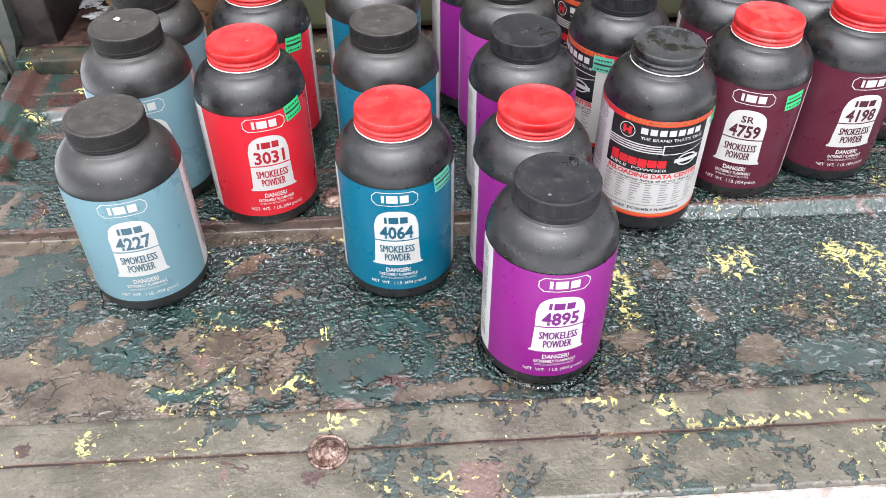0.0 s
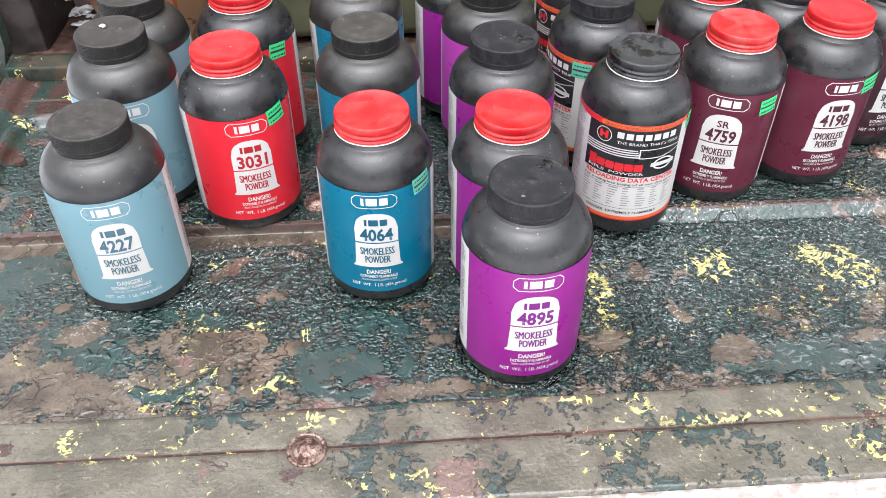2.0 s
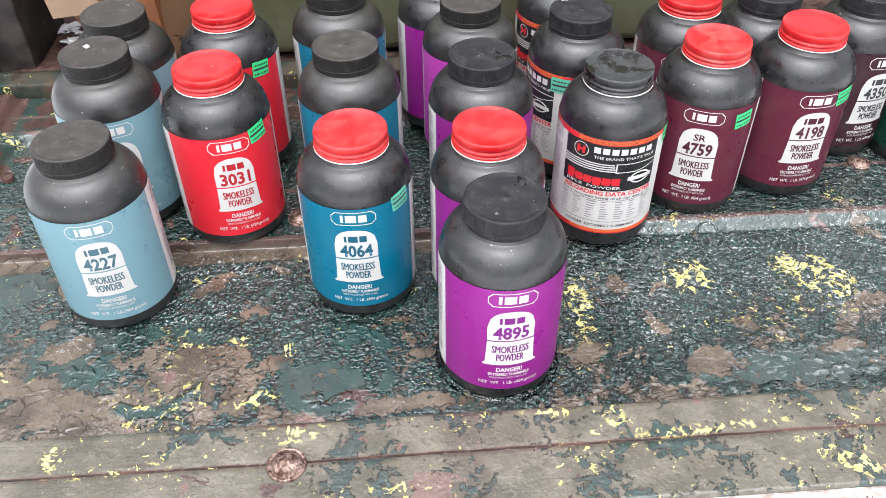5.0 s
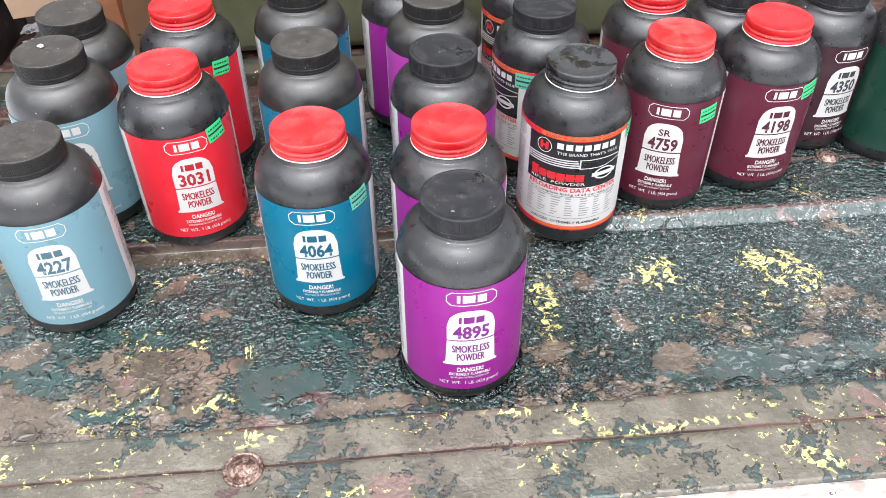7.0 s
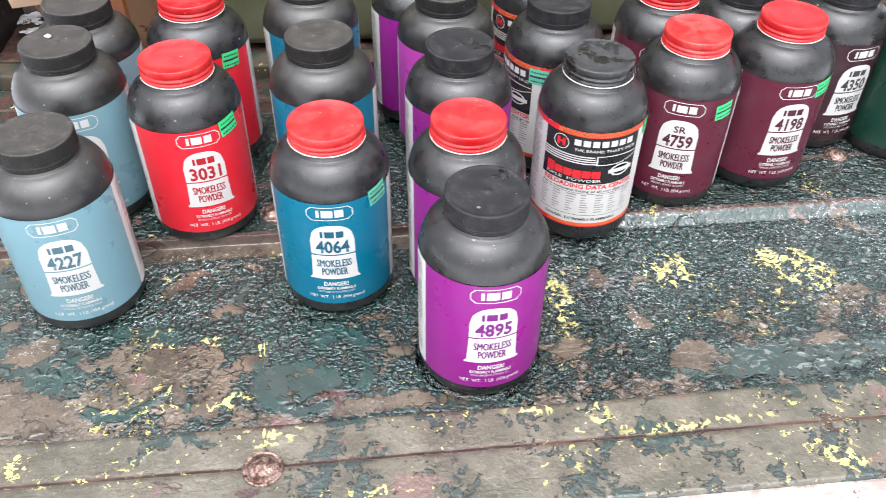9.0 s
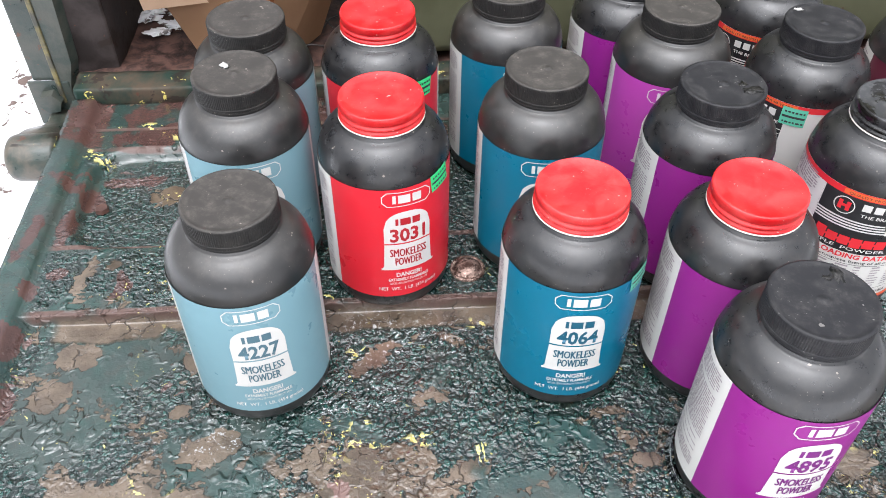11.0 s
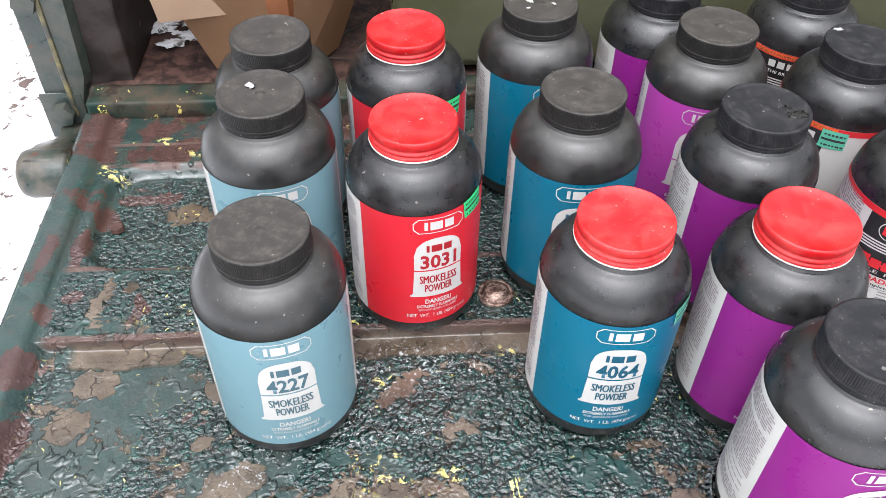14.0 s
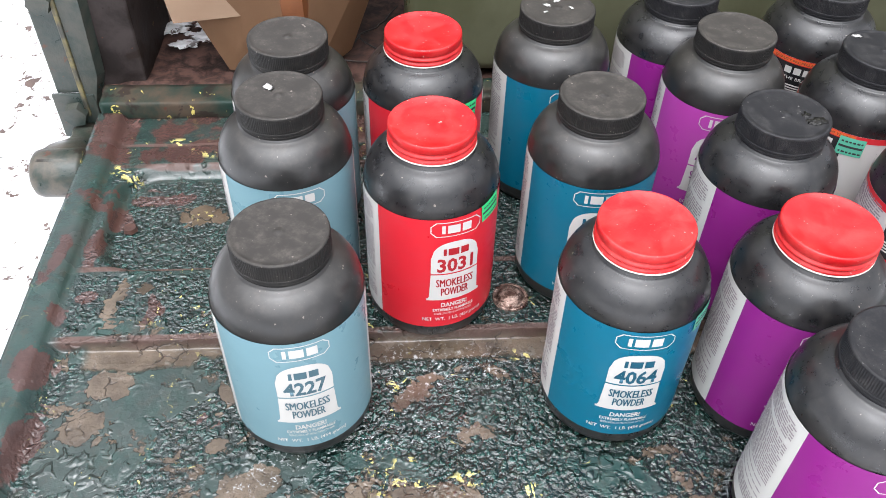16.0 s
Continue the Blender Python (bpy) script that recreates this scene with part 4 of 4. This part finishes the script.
plain_bottle((0.3784, 0.5959, B), 1.2, "maroon", "4198", "red", "black plastic powder bottle with maroon label and pale red cap", (0.0215, 0.093, -8), slant=1.6)
nicked = rifle_bottle((0.2062, 0.6340, B), -74.2, "black plastic powder bottle with black and orange label, price sticker", (0.031, 0.09, 0, True))
plain_bottle((0.1215, 0.6590, B), -13.2, "orchid", "4895", "dusty", "black plastic powder bottle with faded orchid label and dusty cap")
flecked = plain_bottle((0.0126, 0.6913, B), 12.8, "teal", "4064", "dusty", "black plastic powder bottle with teal label and snow-flecked cap")
plain_bottle((0.3008, 0.6556, B), -19.2, "maroon", "4198", "red", "black plastic powder bottle with maroon label in the back row")
plain_bottle((0.3664, 0.6549, B), -19.2, "maroon", "4198", "black", "black plastic powder bottle with maroon label and black cap")
plain_bottle((0.4498, 0.6478, B), 10.8, "dark brown", "4350", "black", "black plastic powder bottle with dark brown label")
plain_bottle((0.1026, 0.7155, B), 10.8, "purple", "4895", "black", "black plastic powder bottle with purple label in the back row")
rifle_bottle((0.2081, 0.7175, B), -14.2, "black plastic powder bottle with orange label, back row")
plain_bottle((0.5159, 0.6219, B), 36.8, "dark green", "4895", "black", "black plastic powder bottle with dark green label")

def chip(x, y, z, r, seed):
    bm = bmesh.new()
    bmesh.ops.create_icosphere(bm, subdivisions=3, radius=1.0)
    for v in bm.verts:
        d = 0.75 + 0.9 * noise.noise(v.co * 2.3 + Vector((seed, 0, 0)))
        v.co = Vector((v.co.x * r * d, v.co.y * r * 0.6 * d, max(v.co.z, 0) * 0.0004))
    return bm, pose(x, y, z, 0, 0, seed * 70)


for owner, spots in ((chipped, ((-0.004, 0.008, 0.1375, 0.0038, 6.6),)), (flecked, ((-0.006, 0.004, 0.1375, 0.003, 2.0), (0.003, 0.009, 0.1375, 0.004, 3.1), (0.008, -0.003, 0.1375, 0.002, 4.2), (-0.01, -0.004, 0.1375, 0.0018, 5.3))), (nicked, ((-0.0195, -0.006, 0.1374, 0.0035, 6.1),))):
    for spot in spots:
        bm, at = chip(*spot)
        part("white_fleck", bm, WHITE, owner, "white fleck on the cap", smooth=True).matrix_local = at

TAR = Mat("tarry_stain", (0.012, 0.011, 0.01), 0.3)
TAR.bump(TAR.noise(500, 4, 0.7), 0.9, 0.001)
for owner, spots in ((oiled, ((0.0125, 0.0145, 0.1371, 0.0058, 1.3), (0.007, 0.0125, 0.1371, 0.003, 7.7))), (smeared, ((0.0135, -0.0095, 0.1371, 0.0075, 2.6), (0.010, -0.003, 0.1371, 0.004, 8.4)))):
    for spot in spots:
        bm, at = chip(*spot)
        part("oily_stain", bm, TAR.m, owner, "dark oily stain on the cap", smooth=True).matrix_local = at

WATER = Mat("clear_water", (0.9, 0.95, 0.95), 0.03)
WATER.b.inputs["Transmission Weight"].default_value = 1.0
WATER.b.inputs["IOR"].default_value = 1.33
bm = bmesh.new()
lathe(bm, [(0.0355, -0.001), (0.0424, -0.001), (0.0418, 0.0004), (0.0405, 0.0012), (0.0390, 0.0019), (0.0376, 0.0022), (0.0355, -0.001)], 72)
ring = part("water_ring", bm, WATER.m, smooth=True)
ring.location = (0.1174, 0.4087, 0.0036)
tagged(ring, "ring of clear melt water round a bottle's foot", "water")

# the truck's bed behind the tailgate
def sill():
    """A folded steel sill with a raised rear half, knocked about along its edges."""
    bm = bmesh.new()
    prof = [(0.7712, -0.03), (0.7712, 0.0185), (0.7715, 0.0205), (0.7725, 0.0214), (0.7750, 0.0216), (0.7820, 0.0217), (0.7865, 0.0222), (0.7920, 0.0226), (0.7970, 0.0224), (0.7970, -0.03)]
    rings = []
    for i in range(301):
        x = -0.331 + 0.991 * i / 300
        dent = 0.0014 * noise.noise((x * 25, 1.5, 0)) + 0.0006 * noise.noise((x * 90, 4.5, 0))
        rings.append([bm.verts.new((x, y + (dent * 0.5 if 0.7717 < y < 0.80 else 0), z + (dent if z > 0 else 0))) for y, z in prof])
    for a, b in zip(rings, rings[1:]):
        for j in range(len(prof)):
            k = (j + 1) % len(prof)
            bm.faces.new((a[j], b[j], b[k], a[k]))
    bm.faces.new(rings[0])
    bm.faces.new(rings[-1][::-1])
    bmesh.ops.recalc_face_normals(bm, faces=bm.faces)
    return bm


tagged(part("trim", sill(), SILL, smooth=True), "chipped green steel sill along the truck bed", "sill", kind="structure")


def bed_floor():
    bm = bmesh.new()
    n, m = 110, 70
    rows = []
    for j in range(m + 1):
        y = 0.7975 + 0.7895 * j / m
        rows.append([bm.verts.new((-0.336 + 1.276 * i / n, y, 0.017 + 0.004 * noise.noise((i * 0.5, j * 0.5, 2.0)) + 0.003 * noise.noise((i * 0.13, j * 0.13, 5.0)))) for i in range(n + 1)])
    for a, b in zip(rows, rows[1:]):
        for i in range(n):
            bm.faces.new((a[i], a[i + 1], b[i + 1], b[i]))
    res = bmesh.ops.extrude_face_region(bm, geom=list(bm.faces))
    for v in res["geom"]:
        if isinstance(v, bmesh.types.BMVert):
            v.co.z = -0.03
    bmesh.ops.recalc_face_normals(bm, faces=bm.faces)
    return bm


tagged(part("floor", bed_floor(), BED, smooth=True), "dark rusty steel truck bed floor with grime", "truck bed", kind="structure")


bm = bmesh.new()
box(bm, (-0.355, 0.817, -0.5), (0.93, 1.585, -0.0305), 0.01)
tagged(part("wall_underbody", bm, DARK_STEEL), "dark steel underbody of the truck below the bed", "truck body", kind="structure")
# unseen wall, added so that the wet sheet has something dark to reflect
bm = bmesh.new()
box(bm, (-0.7, 1.59, -0.03), (1.5, 1.65, 0.5), 0.01)
tagged(part("wall_cab", bm, GREEN_STEEL), "added unseen green steel wall that darkens low reflections", "wall", kind="structure")


def corner_post():
    ob = thing("corner_post", (0, 0.0117, 0), 0, "dark green steel corner post of the truck body", "post")
    bm = bmesh.new()
    box(bm, (-0.349, 0.795, -0.02), (-0.300, 0.90, 0.42), 0.002)
    part("post", bm, STAINED, ob, "dark stained inner post")
    bm = bmesh.new()
    box(bm, (-0.374, 0.789, 0.012), (-0.349, 0.796, 0.42), 0.0015)
    part("outer_plate", bm, GREEN_STEEL, ob, "grey-green outer plate")
    # a flange that tapers to a point at its foot
    bm = bmesh.new()
    pts = [(-0.352, 0.42), (-0.318, 0.42), (-0.336, 0.03), (-0.347, -0.008), (-0.352, -0.010)]
    front = [bm.verts.new((x, 0.786, z)) for x, z in pts]
    back = [bm.verts.new((x + 0.004, 0.7945, z)) for x, z in pts]
    bm.faces.new(front[::-1])
    bm.faces.new(back)
    for a in range(5):
        b = (a + 1) % 5
        bm.faces.new((front[a], front[b], back[b], back[a]))
    bmesh.ops.recalc_face_normals(bm, faces=bm.faces)
    part("flange", bm, GREEN_STEEL, ob, "tapering flange")
    bm = bmesh.new()
    box(bm, (-0.3542, 0.7842, -0.008), (-0.3500, 0.788, 0.42), 0.001)
    part("flange_edge", bm, EDGE, ob, "worn edge with yellow paint")
    bm = bmesh.new()
    box(bm, (-0.378, 0.7855, -0.03), (-0.343, 0.7885, 0.0135), 0.0012)
    part("lug", bm, GREEN_STEEL, ob)
    for x, z in ((-0.361, -0.004), (-0.3615, 0.097)):
        bm = bmesh.new()
        bmesh.ops.create_cone(bm, cap_ends=True, segments=6, radius1=0.0105, radius2=0.0096, depth=0.009)
        bolt = part("bolt", bm, GREEN_STEEL, ob, "painted hexagon bolt")
        bolt.matrix_local = pose(x, 0.7815 if z < 0 else 0.785, z, 90, 20, 0)
    return ob


corner_post()


def hinge():
    bm = bmesh.new()
    n = 10
    for i in range(n + 1):
        t = i / n
        y, z, w = 0.7075 + 0.090 * t, 0.010 - 0.030 * ease(0.1, 0.9, t), 0.016 - 0.003 * math.sin(t * math.pi)
        ring = [bm.verts.new((-0.353 + a * w, y, z + b)) for a, b in ((-1, -0.02), (1, -0.02), (1, 0.0), (0.7, 0.005), (-0.7, 0.005), (-1, 0.0))]
        if i:
            for a in range(6):
                b = (a + 1) % 6
                bm.faces.new((last[a], last[b], ring[b], ring[a]))
        else:
            bm.faces.new(ring)
        last = ring
    bm.faces.new(last[::-1])
    bmesh.ops.recalc_face_normals(bm, faces=bm.faces)
    ob = part("hinge", bm, HINGE, tailgate, "chipped green cast hinge", smooth=True)
    bm = bmesh.new()
    lathe(bm, [(0, -0.024), (0.014, -0.024), (0.0175, -0.0215), (0.019, -0.017), (0.019, 0.012), (0.0175, 0.015), (0, 0.015)], 32)
    barrel = part("barrel", bm, HINGE, ob, "rounded barrel", smooth=True)
    barrel.matrix_local = pose(-0.3475, 0.7155, -0.003, 0, 90, 0)


hinge()


def olive_box():
    ob = thing("storage_box", (0.004, 0.0165, -0.005), 0, "olive green steel storage box on the truck bed", "box")
    bm = bmesh.new()
    box(bm, (-0.088, 0.788, 0.0275), (0.46, 1.15, 0.36), 0.012)
    part("body", bm, OLIVE, ob, smooth=True)
    for x in (-0.05, 0.40):
        bm = bmesh.new()
        box(bm, (x, 0.81, 0.0215), (x + 0.03, 1.1, 0.0285), 0.001)
        part("foot_rail", bm, DARK_STEEL, ob)
    return ob


olive_box()


def carton():
    ob = thing("cardboard_box", (0.003, 0.008, -0.004), 0, "brown cardboard box with a wet stained corner, flap open", "box")
    low = [(-0.166, 0.788), (-0.134, 0.84), (-0.21, 0.95), (-0.236, 0.81)]
    high = [(-0.166, 0.775), (-0.062, 0.89), (-0.25, 1.02), (-0.318, 0.83)]
    bm = bmesh.new()
    a = [bm.verts.new((x, y, 0.026)) for x, y in low]
    b = [bm.verts.new((x, y, 0.20)) for x, y in high]
    bm.faces.new(a[::-1])
    for i in range(4):
        k = (i + 1) % 4
        bm.faces.new((a[i], a[k], b[k], b[i]))
    bmesh.ops.solidify(bm, geom=list(bm.faces), thickness=0.004)
    bmesh.ops.recalc_face_normals(bm, faces=bm.faces)
    part("body", bm, CARD, ob)
    # soaked strip along the near corner
    bm = bmesh.new()
    for side, tip in ((3, 0.16), (1, 0.05)):
        pa, pb = Vector((*low[0], 0.026)), Vector((*high[0], 0.20))
        qa, qb = Vector((*low[side], 0.026)), Vector((*high[side], 0.20))
        out = Vector((0, -0.0006, 0))
        n = 12
        va = [bm.verts.new(pa.lerp(pb, t / n) + out) for t in range(n + 1)]
        vb = [bm.verts.new(pa.lerp(pb, t / n).lerp(qa.lerp(qb, t / n), tip * (1.0 + 0.6 * noise.noise((t * 0.7, side, 1)))) + out) for t in range(n + 1)]
        for t in range(n):
            bm.faces.new((va[t], va[t + 1], vb[t + 1], vb[t]))
    part("wet_stain", bm, CARD_WET, ob, "dark wet stain on the corner")
    bm = bmesh.new()
    pts = [(-0.272, 0.802, 0.074), (-0.208, 0.80, 0.082), (-0.215, 0.812, 0.14), (-0.285, 0.815, 0.13)]
    bm.faces.new([bm.verts.new(p) for p in pts])
    bmesh.ops.solidify(bm, geom=list(bm.faces), thickness=0.003)
    part("flap", bm, FLAP, ob, "pale bent flap")
    return ob


carton()


def snow_patch(x, y, r, seed):
    bm = bmesh.new()
    bmesh.ops.create_icosphere(bm, subdivisions=4, radius=1.0)
    for v in bm.verts:
        d = 1 + 0.9 * noise.noise(v.co * 1.9 + Vector((seed, 0, 0))) + 0.6 * noise.noise(v.co * 6 + Vector((seed, 3, 0)))
        v.co = Vector((v.co.x * r * d, v.co.y * r * 0.7 * d, max(v.co.z, -0.3) * 0.001 * d))
    ob = part("snow_patch", bm, SNOW, smooth=True)
    ob.location = (x, y, 0.019)
    tagged(ob, "small patch of melting snow on the truck bed", "snow", "snow patches on the bed")


rng = random.Random(8)
for i in range(16):
    snow_patch(-0.268 + rng.gauss(0, 0.018), 0.892 + rng.gauss(0, 0.035), rng.uniform(0.003, 0.012), i * 3.7)

# dead twigs in the gap beside the box
for i, (x, y, ang) in enumerate(((-0.123, 0.822, 20), (-0.116, 0.85, -35), (-0.108, 0.88, 60))):
    cu = bpy.data.curves.new("twig", "CURVE")
    cu.dimensions, cu.bevel_depth, cu.bevel_resolution = "3D", 0.0008, 1
    sp = cu.splines.new("POLY")
    sp.points.add(7)
    rng = random.Random(i)
    for k, p in enumerate(sp.points):
        p.co = ((k - 3.5) * 0.01, rng.uniform(-0.003, 0.003), 0.006 + 0.004 * math.sin(k), 1)
    tmp = new("twig", cu)
    me = bpy.data.meshes.new_from_object(tmp.evaluated_get(bpy.context.evaluated_depsgraph_get()))
    bpy.data.objects.remove(tmp)
    me.materials.append(DARK_STEEL)
    ob = new("twig", me)
    ob.matrix_world = pose(x, y, 0.021, 0, 0, ang)
    tagged(ob, "thin dry dark twig lying on the truck bed", "twig", "twigs")

# snow-covered ground below
bm = bmesh.new()
bmesh.ops.create_grid(bm, x_segments=60, y_segments=60, size=60)
ob = part("ground", bm, SNOW)
ob.location = (0, 0, -0.8)
tagged(ob, "trodden snow with dead leaves on the ground", "snow", kind="structure")
